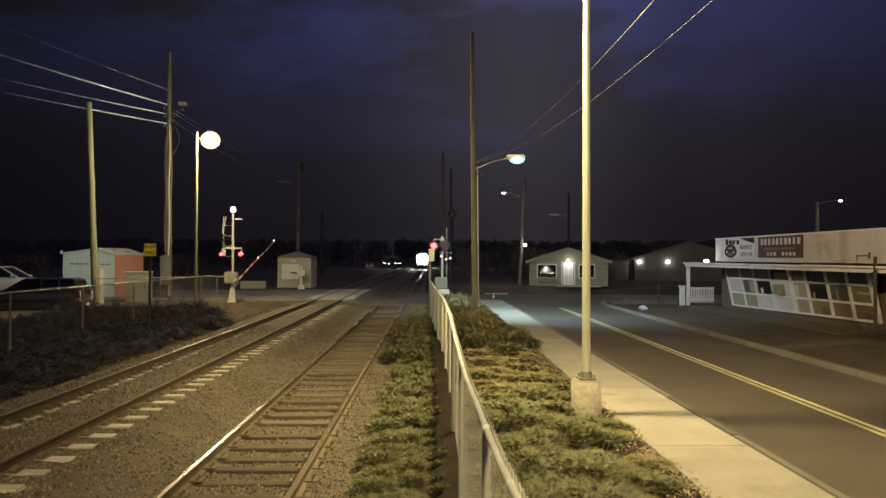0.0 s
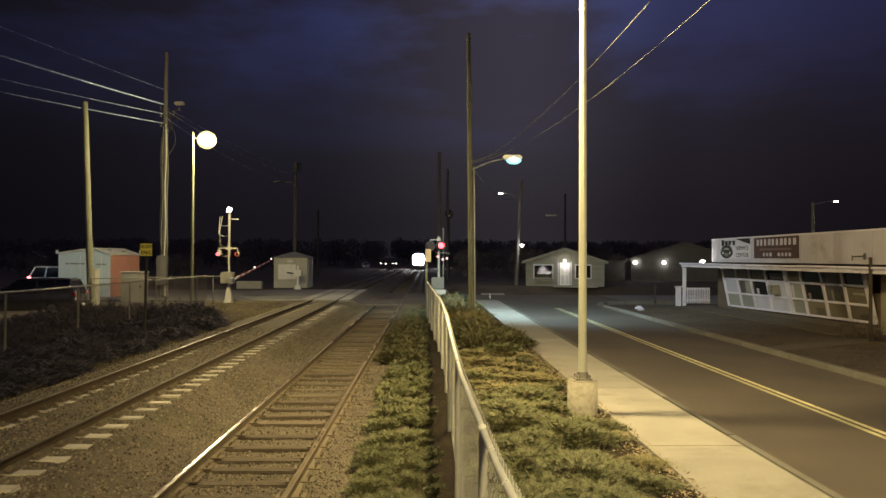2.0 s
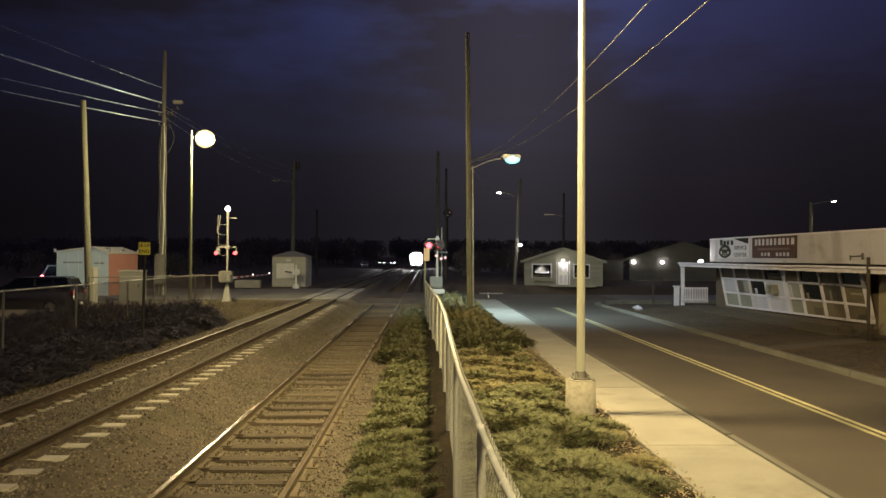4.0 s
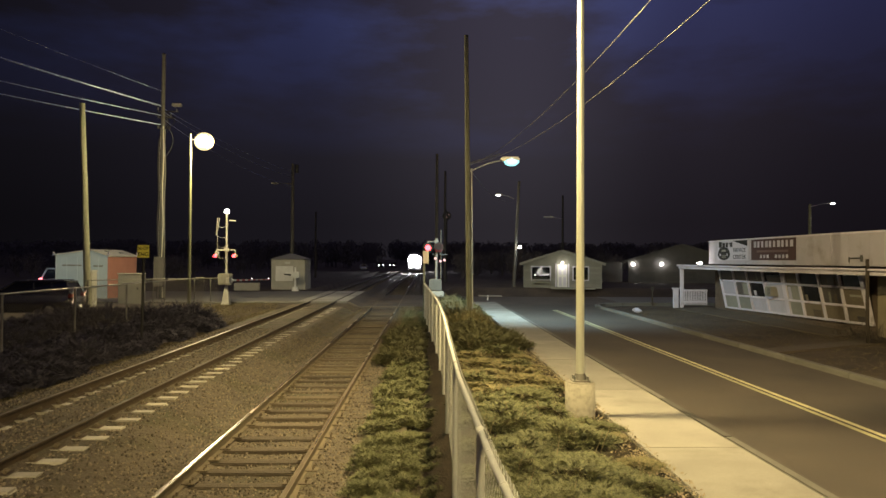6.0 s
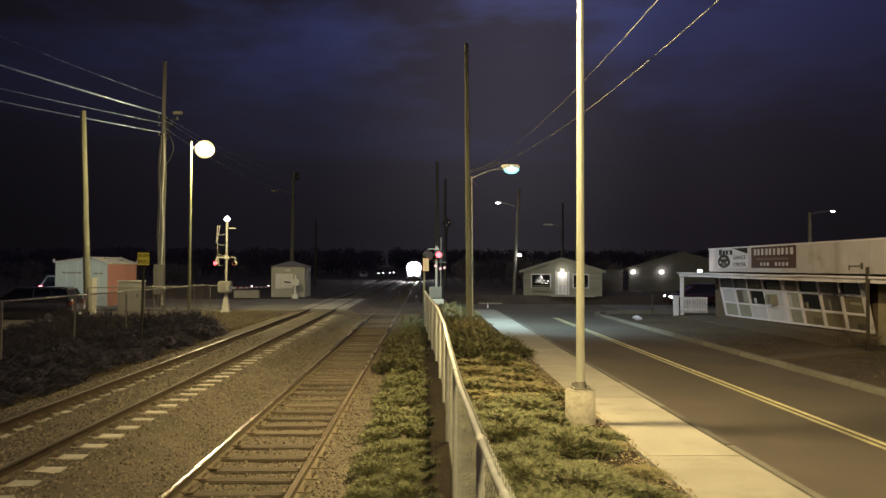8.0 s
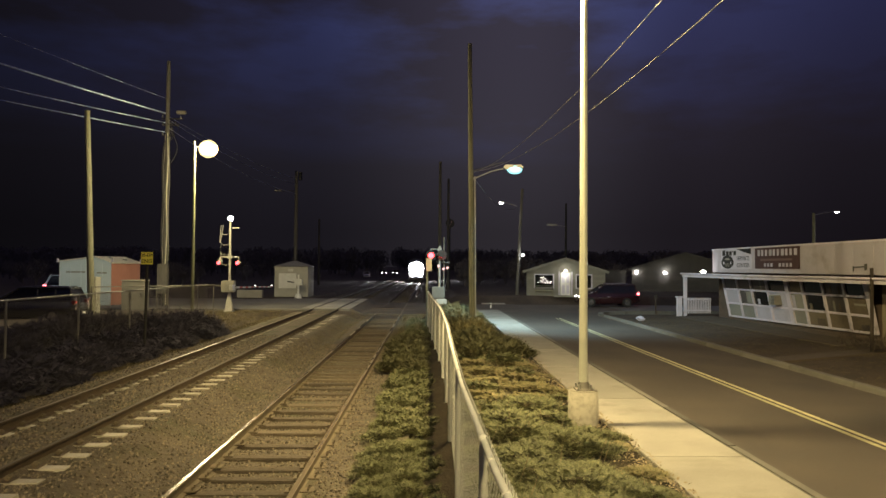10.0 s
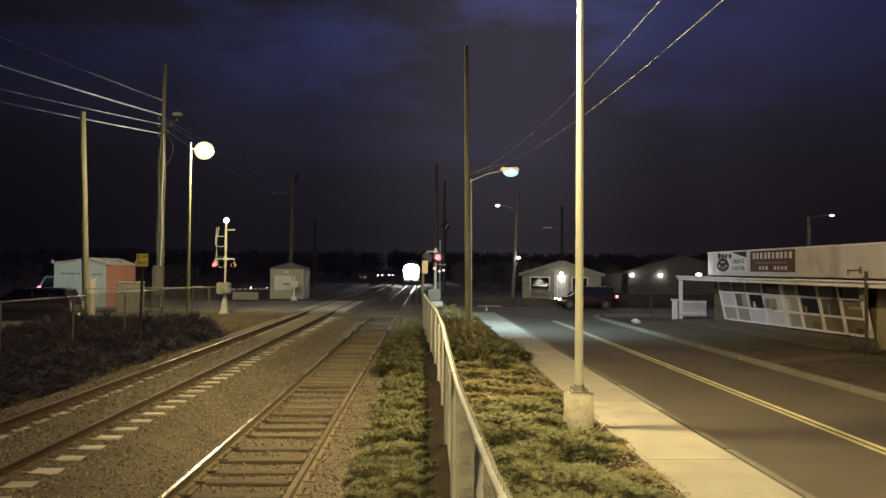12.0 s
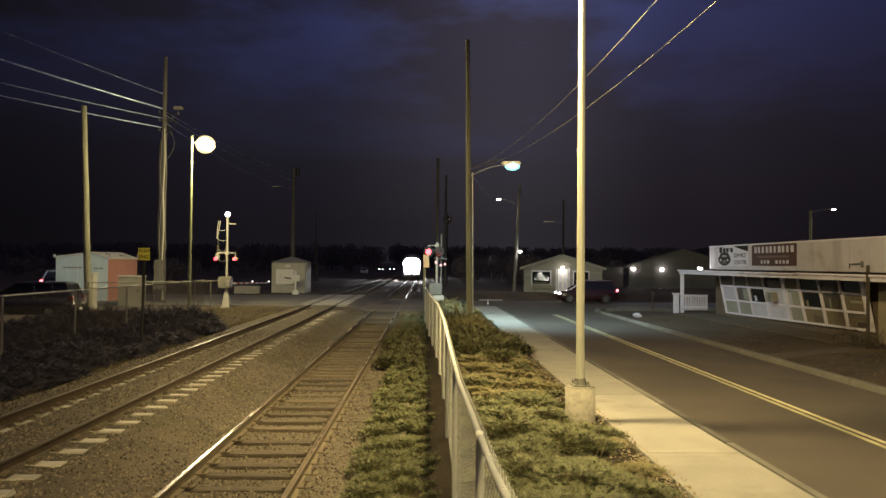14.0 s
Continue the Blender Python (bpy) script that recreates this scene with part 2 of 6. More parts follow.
M_GRASS = mat("winter_grass", (0.024, 0.0175, 0.012), (0.100, 0.072, 0.049), 0.95, scale=0.9, fine=14, bump=0.9, depth=0.04)
M_WORN = mat("worn_ground", (0.036, 0.028, 0.022), (0.098, 0.077, 0.060), 0.95, scale=1.1, fine=25, bump=0.5, depth=0.02)
stained(M_GRASS, (0.030, 0.022, 0.017), 0.45, 0.42, 0.60)
M_WALLW = mat("painted_wall", (0.325, 0.305, 0.355), (0.46, 0.43, 0.495), 0.7, scale=0.8, fine=40, bump=0.15)
stained(M_WALLW, (0.26, 0.235, 0.225), 0.75, 0.54, 0.70)
M_BRICKD = mat("dark_brick", (0.06, 0.045, 0.035), (0.15, 0.11, 0.085), 0.85, scale=4, fine=50)
M_STUCCO = mat("stucco", (0.10, 0.085, 0.06), (0.24, 0.205, 0.145), 0.9, scale=1.2, fine=30, bump=0.4)
M_TRIM = mat("white_trim", (0.45, 0.425, 0.5), (0.61, 0.575, 0.675), 0.55, scale=2, fine=40, bump=0.1)
M_OLDWOOD = mat("black_old_wood", (0.022, 0.018, 0.014), (0.060, 0.047, 0.037), 0.85, scale=3, fine=30, bump=0.4, stretch=(3, 3, 0.3))
stained(M_TRIM, (0.24, 0.215, 0.205), 1.6, 0.56, 0.72)
M_ROOF = mat("roof_felt", (0.035, 0.033, 0.032), (0.08, 0.075, 0.07), 0.9, scale=3, fine=50)
M_PANE = glass("window_glass", (0.012, 0.012, 0.014), 0.04)
M_BOARD = mat("pane_board", (0.37, 0.355, 0.42), (0.51, 0.485, 0.57), 0.6, scale=2, fine=30, bump=0.05, spread=0.3)
M_SIDING = mat("siding_grey", (0.17, 0.165, 0.138), (0.25, 0.24, 0.205), 0.75, scale=1.5, fine=40)
M_SIDINGD = mat("siding_dark", (0.065, 0.064, 0.064), (0.11, 0.106, 0.102), 0.75, scale=1.5, fine=40)
M_BLUE = mat("shed_blue", (0.40, 0.48, 0.50), (0.54, 0.60, 0.60), 0.6, scale=1.2, fine=30, bump=0.1)
M_RED = mat("shed_red", (0.42, 0.19, 0.15), (0.56, 0.28, 0.22), 0.6, scale=1.2, fine=30, bump=0.1)
M_CABIN = mat("cabinet_grey", (0.40, 0.39, 0.34), (0.55, 0.53, 0.46), 0.55, scale=2, fine=40, bump=0.08)
M_SIGNY = mat("sign_yellow", (0.80, 0.72, 0.10), (0.90, 0.82, 0.15), 0.5, scale=5, fine=50, bump=0.05)
M_SIGNR = mat("sign_maroon", (0.055, 0.033, 0.036), (0.088, 0.056, 0.058), 0.6, scale=3, fine=40, bump=0.05)
M_INK = mat("sign_ink", (0.012, 0.012, 0.012), (0.03, 0.03, 0.03), 0.6, scale=5, fine=50, bump=0)
for m_dull in (M_INK, M_SIGNR, M_MULCH, M_CORE_SHADE):
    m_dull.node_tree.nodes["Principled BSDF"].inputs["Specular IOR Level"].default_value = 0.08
M_MAST = mat("mast_paint", (0.27, 0.265, 0.24), (0.40, 0.39, 0.355), 0.5, scale=3, fine=60, bump=0.08)
M_RUBBER = mat("rubber", (0.012, 0.012, 0.012), (0.03, 0.03, 0.03), 0.85, scale=8, fine=60)
M_CARW = mat("white_car_paint", (0.62, 0.63, 0.64), (0.72, 0.72, 0.72), 0.25, scale=1, fine=20, bump=0, coat=0.6)
M_CARR = mat("red_car_paint", (0.018, 0.005, 0.007), (0.032, 0.008, 0.011), 0.25, scale=1, fine=20, bump=0, coat=0.7)
M_CARB = mat("black_car_paint", (0.010, 0.010, 0.012), (0.02, 0.02, 0.022), 0.22, scale=1, fine=20, bump=0, coat=0.8)
M_CHROME = mat("chrome", (0.5, 0.5, 0.5), (0.7, 0.7, 0.7), 0.2, metal=1, scale=3, fine=20, bump=0)
M_GLINT = mat("lens_facet", (0.80, 0.72, 0.66), (0.92, 0.86, 0.80), 0.24, metal=1, scale=3, fine=20, bump=0)
M_LOCO = mat("loco_paint", (0.16, 0.17, 0.19), (0.28, 0.29, 0.31), 0.4, scale=1, fine=20, bump=0.05)
M_TREE = mat("bare_tree", (0.085, 0.076, 0.08), (0.165, 0.15, 0.155), 0.95, scale=0.2, fine=3, bump=0)
G_WARM = glow("lamp_warm", (1.0, 0.80, 0.36), 1.7)
G_BULB = glow("lamp_bulb", (1.0, 0.9, 0.6), 60)
G_COOL = glow("lamp_cool", (0.36, 0.92, 1.0), 1.6)
G_CBULB = glow("lamp_cool_bulb", (0.64, 0.97, 1.0), 1.5)
G_WHITE = glow("lamp_white", (1.0, 0.95, 0.86), 30)
G_SMALL = glow("lamp_small", (1.0, 0.93, 0.8), 9)
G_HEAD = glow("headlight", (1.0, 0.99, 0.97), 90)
G_CARHEAD = glow("car_headlight", (1.0, 0.97, 0.9), 12)
G_RED = glow("signal_red", (1.0, 0.040, 0.052), 12)
G_TAIL = glow("tail_light", (1.0, 0.17, 0.20), 6)
G_PINK = glow("lamp_pink", (1.0, 0.55, 0.55), 0.8)
G_TIP = glow("gate_tip_light", (1.0, 0.9, 0.85), 3)


# ---- builders ----
def mesh_of(bm, name, *mats):
    me = bpy.data.meshes.new(name)
    bm.normal_update()
    bm.to_mesh(me)
    bm.free()
    for m in mats:
        me.materials.append(m)
    return me


def part(name, bm, material, parent=None, label=""):
    """Links a bmesh as one mesh object under a thing, or as a thing."""
    mats = material if isinstance(material, (list, tuple)) else [material]
    ob = new(name, mesh_of(bm, name, *mats))
    if parent:
        ob.parent = parent
    return tagged(ob, label)


def raw(name, verts, faces, material, parent=None, label=""):
    me = bpy.data.meshes.new(name)
    me.from_pydata([tuple(map(float, v)) for v in verts], [], [tuple(map(int, f)) for f in faces])
    me.materials.append(material)
    ob = new(name, me)
    if parent:
        ob.parent = parent
    return tagged(ob, label)


def box(bm, x0, x1, y0, y1, z0, z1, bevel=0.0, m=None, slot=0):
    r = bmesh.ops.create_cube(bm, size=1)["verts"]
    bmesh.ops.transform(bm, verts=r, matrix=Matrix.Translation(((x0 + x1) / 2, (y0 + y1) / 2, (z0 + z1) / 2)) @ Matrix.Diagonal((abs(x1 - x0), abs(y1 - y0), abs(z1 - z0), 1)))
    faces = {f for v in r for f in v.link_faces}
    for f in faces:
        f.material_index = slot
    if bevel:
        g = bmesh.ops.bevel(bm, geom=list({e for v in r for e in v.link_edges}), offset=bevel, segments=2, affect="EDGES", clamp_overlap=True)
        r = list({v for f in g["faces"] for v in f.verts} | {v for v in r if v.is_valid})
    if m is not None:
        bmesh.ops.transform(bm, verts=[v for v in r if v.is_valid], matrix=m)
    return bm


def rod(bm, a, b, r0, r1=None, seg=10):
    """A tapered round bar from a to b."""
    a, b = Vector(a), Vector(b)
    d = b - a
    q = d.to_track_quat("Z", "Y").to_matrix().to_4x4()
    bmesh.ops.create_cone(bm, cap_ends=True, segments=seg, radius1=r0, radius2=r0 if r1 is None else r1, depth=d.length, matrix=Matrix.Translation((a + b) / 2) @ q)
    return bm


def ball(bm, c, r, sx=1, sy=1, sz=1, seg=14, rings=9):
    bmesh.ops.create_uvsphere(bm, u_segments=seg, v_segments=rings, radius=r, matrix=Matrix.Translation(c) @ Matrix.Diagonal((sx, sy, sz, 1)))
    return bm


def smooth(ob):
    """Smooth shading; the rims of end caps stay crisp."""
    me = ob.data
    rims = set()
    for p in me.polygons:
        p.use_smooth = True
        if len(p.vertices) > 4:
            rims.update(p.edge_keys)
    if rims:
        for e in me.edges:
            if e.key in rims:
                e.use_edge_sharp = True
    return ob


def B():
    return bmesh.new()


def thing(name, place, label, category, group="", turn=0.0, kind=""):
    ob = new(name)
    ob.empty_display_size = 0.2
    ob.matrix_world = pose(*place, 0, 0, turn)
    return tagged(ob, label, category, group, kind)


def lettering(text, size, material, parent, m):
    """Flat letters with a little thickness, as a mesh under parent; m: pose in the parent's space."""
    cu = bpy.data.curves.new("lettering", "FONT")
    cu.body, cu.size, cu.extrude, cu.align_x, cu.align_y = text, size, 0.004, "CENTER", "CENTER"
    tmp = new("lettering", cu)
    me = bpy.data.meshes.new_from_object(tmp)
    bpy.data.objects.remove(tmp)
    me.materials.clear()
    me.materials.append(material)
    ob = new("lettering", me)
    ob.parent = parent
    ob.matrix_local = m
    return ob


def wire(name, a, b, sag, r, label, category="cable", seg=48, m=None):
    """A hanging cable from a to b."""
    a, b = Vector(a), Vector(b)
    cu = bpy.data.curves.new(name, "CURVE")
    cu.dimensions, cu.bevel_depth, cu.bevel_resolution = "3D", r, 1
    sp = cu.splines.new("POLY")
    sp.points.add(seg)
    for i in range(seg + 1):
        s = i / seg
        p = a.lerp(b, s) - Vector((0, 0, sag * 4 * s * (1 - s)))
        sp.points[i].co = (*p, 1)
    tmp = new(name, cu)
    me = bpy.data.meshes.new_from_object(tmp)
    bpy.data.objects.remove(tmp)
    me.materials.clear()
    me.materials.append(m or M_CABLE)
    return tagged(new(name, me), label, category)


# ---- ground, tracks, roads ----
def step(a, b, v):
    s = min(max((v - a) / (b - a), 0.0), 1.0)
    return s * s * (3 - 2 * s)


def cross_level(x):
    return -0.02 - 0.05 * step(-9, -14, x) - 0.29 * step(-4.5, -3.7, x) - 0.09 * step(-0.4, 4.9, x)


def ground_height(x, y):
    z = -0.30 - 0.22 * step(0.5, 3.2, x) + 0.26 * step(10.4, 17.0, x)
    z -= 0.40 * step(-9.2, -8.4, x) * (1 - step(-0.1, 0.6, x))
    z += 0.12 * step(-8.5, -11.0, x)
    start = 37.5 + 5.0 * step(9.0, 10.6, x)
    cross = step(start, start + 2.6, y) * (1 - step(54.8, 57.5, y))
    level = cross_level(x) - 0.10
    z = z * (1 - cross) + level * cross
    if y > 55:
        rise = 0.22 if x > 2 else -0.05
        z = z * (1 - step(55, 57, y)) + rise * step(55, 57, y)
        if -9 < x < 0:
            z = -0.80
    return z


def ground():
    def stops(edges):
        out = []
        for a, b, n in edges:
            out += list(np.linspace(a, b, n, endpoint=False))
        return out + [edges[-1][1]]
    xs = stops([(-2500, -60, 10), (-60, -12, 24), (-12, 20, 80), (20, 70, 25), (70, 2500, 10)])
    ys = stops([(-120, -5, 12), (-5, 62, 100), (62, 130, 12), (130, 3000, 12)])
    verts, faces = [], []
    for y in ys:
        for x in xs:
            n = 0.03 * noise.noise((x * 0.7, y * 0.7, 0)) if abs(x) < 60 and y < 62 else 0
            verts.append((x, y, ground_height(x, y) + n))
    w = len(xs)
    for j in range(len(ys) - 1):
        for i in range(w - 1):
            faces.append((j * w + i, j * w + i + 1, (j + 1) * w + i + 1, (j + 1) * w + i))
    ob = raw("ground", verts, faces, M_GRASS)
    smooth(ob)
    tagged(ob, "dry winter grass and bare earth beside the railway", "ground", "", "structure")


T1, T2 = -2.37, -5.95        # track centres near the eye
T1_LOW, T1_TURN = -0.30, -0.24   # the old track lies lower and bears a little to the street
GAUGE = 1.505


def ballast_height(x, y):
    d = min(abs(x - T1), abs(x - T2))
    one, two = x - T1, x - T2
    z = -0.150 - 0.03 * step(1.2, 1.7, d)
    z -= 0.30 * step(-4.62, -3.72, x) - 0.16 * step(-0.95, -0.2, x)
    z -= 0.055 * (1 - step(0.62, 0.80, abs(one)))
    z += 0.050 * step(-0.44, -0.34, two) * (1 - step(0.74, 0.82, two)) - 0.045 * (1 - step(-0.40, -0.30, two)) * step(-0.78, -0.70, two) - 0.03 * step(0.76, 0.84, two) * (1 - step(1.30, 1.5, two))
    z += 0.05 * step(-0.70, -0.80, two) * (1 - step(-1.5, -1.9, two)) - 0.16 * step(1.4, 2.3, -(x - T2))
    return z + 0.025 * noise.noise((x * 1.7, y * 1.7, 3)) + 0.012 * noise.noise((x * 7, y * 7, 5))


def ballast():
    for y0, y1, dy in ((-6, 42.3, 0.16), (55.5, 330, 4)):
        xs, ys = np.arange(-8.6, -0.10, 0.08), np.append(np.arange(y0, y1, dy), y1)
        v = [(x, y, ballast_height(x, y) - (0.25 if x < -8.5 or x > -0.2 else 0)) for y in ys for x in xs]
        w = len(xs)
        f = [(j * w + i, j * w + i + 1, (j + 1) * w + i + 1, (j + 1) * w + i) for j in range(len(ys) - 1) for i in range(w - 1)]
        ob = raw("ballast", v, f, M_GRAVEL)
        smooth(ob)
        tagged(ob, "brown crushed stone ballast bed under the tracks", "ballast", "", "structure")
    # loose stones
    rng = np.random.default_rng(4)
    base = np.array([(1, 0, 0), (0, 1, 0), (-1, 0, 0), (0, -1, 0), (0, 0, 1), (0, 0, -1)], float)
    tri = np.array([(0, 1, 4), (1, 2, 4), (2, 3, 4), (3, 0, 4), (1, 0, 5), (2, 1, 5), (3, 2, 5), (0, 3, 5)])
    vs, fs, k = [], [], 0
    while k < 36000:
        y = 5.5 + 21 * rng.random() ** 1.7
        x = rng.uniform(-8.2, -0.5)
        d1 = abs(x - T1)
        if min(abs(d1 - 0.752), abs(abs(x - T2) - 0.752)) < 0.09:
            continue
        two = x - T2
        if (-0.74 < two < -0.36 or 0.78 < two < 1.30) and abs((y - 8.2 + 0.3) % 0.5975 - 0.3) < 0.13:
            continue      # bare tops of the concrete ties
        r = rng.uniform(0.009, 0.027)
        q = base * r * rng.uniform(0.6, 1.3, (6, 3))
        a, c = rng.uniform(0, 6.28), rng.uniform(-0.7, 0.7)
        rot = np.array([[np.cos(a), -np.sin(a), 0], [np.sin(a), np.cos(a), 0], [0, 0, 1]]) @ np.array([[1, 0, 0], [0, np.cos(c), -np.sin(c)], [0, np.sin(c), np.cos(c)]])
        vs.append(q @ rot.T + (x, y, ballast_height(x, y) + r * 0.35))
        fs.append(tri + 6 * k)
        k += 1
    ob = raw("ballast_stones", np.concatenate(vs), np.concatenate(fs), M_STONE)
    tagged(ob, "loose angular brown ballast stones between the rails", "stones", "", "stuff")


def rail_mesh(x, y0, y1, parent, head, label, side=None, dull=None):
    prof = [(-0.070, -0.17), (0.070, -0.17), (0.070, -0.158), (0.012, -0.140), (0.010, -0.045), (0.036, -0.034), (0.036, -0.006), (0.028, 0), (-0.028, 0), (-0.036, -0.006), (-0.036, -0.034), (-0.010, -0.045), (-0.012, -0.140), (-0.070, -0.158)]
    bm = B()
    # Middle stretch has its head coloured darker and rougher, leaving out the headlight streak.
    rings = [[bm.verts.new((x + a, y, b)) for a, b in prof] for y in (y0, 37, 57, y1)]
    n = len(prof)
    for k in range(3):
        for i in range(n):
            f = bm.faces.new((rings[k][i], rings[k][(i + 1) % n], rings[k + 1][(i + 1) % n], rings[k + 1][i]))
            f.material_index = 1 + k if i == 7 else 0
    part("rail", bm, [side or M_RUST, head, dull or head, M_SHINE3], parent, label)


def tracks():
    rng = random.Random(5)
    # wooden-tie track
    tr = thing("railway_track", (T1 - 0.063, 0, T1_LOW), "steel railway track on weathered wooden ties", "railway track", "tracks", T1_TURN, "structure")
    for s in (-1, 1):
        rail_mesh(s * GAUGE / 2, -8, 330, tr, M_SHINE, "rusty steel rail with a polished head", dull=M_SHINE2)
    tie = B()
    box(tie, -1.29, 1.29, -0.112, 0.112, -0.33, -0.15, 0.014)
    tie_me = mesh_of(tie, "tie", M_TIE)
    plate = B()
    box(plate, -0.185, 0.185, -0.095, 0.095, -0.15, -0.132, 0.004)
    for a in (-0.12, 0.12):
        for b in (-0.05, 0.05):
            box(plate, a - 0.013, a + 0.013, b - 0.013, b + 0.013, -0.14, -0.085, 0.004)
    plate_me = mesh_of(plate, "tie_plate", M_RUST)
    gaps = iter((0.57, 0.52, 0.60, 0.70, 0.88, 0.58, 0.62, 0.63, 0.74, 0.69, 0.63, 0.68))
    y, far = 9.35 - 0.60 * 30, []
    while y < 328:
        if not 41.2 < y < 55.6:
            if y < 41.2:
                o = new("tie", tie_me)
                o.parent = tr
                o.matrix_local = pose(rng.uniform(-0.07, 0.07), y, rng.uniform(-0.026, 0.004), rng.uniform(-1.5, 1.5), rng.uniform(-0.3, 0.3), rng.uniform(-1.6, 1.6)) @ Matrix.Diagonal((rng.uniform(0.93, 1.04), rng.uniform(0.85, 1.12), 1, 1))
                for s in (-1, 1):
                    p = new("tie_plate", plate_me)
                    p.parent = tr
                    p.matrix_local = pose(s * GAUGE / 2, y, 0)
            elif y < 150:
                far.append(y)
        y += 0.60 if y < 9.2 else next(gaps, 0.60 + rng.uniform(-0.07, 0.07))
    bm = B()
    for y in far:
        box(bm, -1.29, 1.29, y - 0.11, y + 0.11, -0.33, -0.15)
    tagged(part("far_ties", bm, M_TIE, tr), "distant wooden ties", "", "", "stuff")
    # concrete-tie track
    tr = thing("railway_track", (T2, 0, 0), "steel railway track on pale concrete ties", "railway track", "tracks", kind="structure")
    for s in (-1, 1):
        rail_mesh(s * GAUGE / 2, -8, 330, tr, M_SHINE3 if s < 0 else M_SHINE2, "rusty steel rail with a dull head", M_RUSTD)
    tie = B()
    box(tie, -1.29, 1.29, -0.12, 0.12, -0.36, -0.155, 0.03)
    # Rail seats in the dark rail brown, darker than the tie top.
    for s in (-1, 1):
        box(tie, s * 0.752 - 0.19, s * 0.752 + 0.19, -0.125, 0.125, -0.157, -0.145, 0.006, slot=1)
    for v in tie.verts:
        if abs(v.co.x) < 0.5 and v.co.z > -0.2:
            v.co.z -= 0.02
    tie_me = mesh_of(tie, "tie", M_CTIE, M_RUSTD)
    clip = B()
    for s in (-1, 1):
        box(clip, s * 0.10 - 0.035, s * 0.10 + 0.035, -0.05, 0.05, -0.15, -0.085, 0.018)
    clip_me = mesh_of(clip, "rail_clip", M_RUST)
    y, far = 8.20 - 0.5975 * 26, []
    while y < 328:
        if not 41.2 < y < 55.6:
            if y < 41.2:
                o = new("tie", tie_me)
                o.parent = tr
                sunk = 0.020 * step(13, 24, y)      # the stones lie higher towards the crossing
                o.matrix_local = pose(rng.uniform(-0.01, 0.01), y, rng.uniform(-0.006, 0.004) - sunk)
                for s in (-1, 1):
                    p = new("rail_clip", clip_me)
                    p.parent = tr
                    p.matrix_local = pose(s * GAUGE / 2, y, 0)
            elif y < 150:
                far.append(y)
        y += 0.5975
    # far concrete ties share the darker wood-tie material
    bm = B()
    for y in far:
        box(bm, -1.29, 1.29, y - 0.13, y + 0.13, -0.36, -0.155)
    tagged(part("far_ties", bm, M_TIE, tr), "distant concrete ties in the dark tie colour", "", "", "stuff")


def slab(name, pts, z, thick, material, label, category, heights=None):
    """A flat slab with a given outline."""
    bm = B()
    top = [bm.verts.new((x, y, heights(x, y) if heights else z)) for x, y in pts]
    low = [bm.verts.new((v.co.x, v.co.y, v.co.z - thick)) for v in top]
    bm.faces.new(top)
    n = len(pts)
    for i in range(n):
        bm.faces.new((top[i], low[i], low[(i + 1) % n], top[(i + 1) % n]))
    bmesh.ops.recalc_face_normals(bm, faces=bm.faces[:])
    return tagged(part(name, bm, material), label, category, "", "structure")


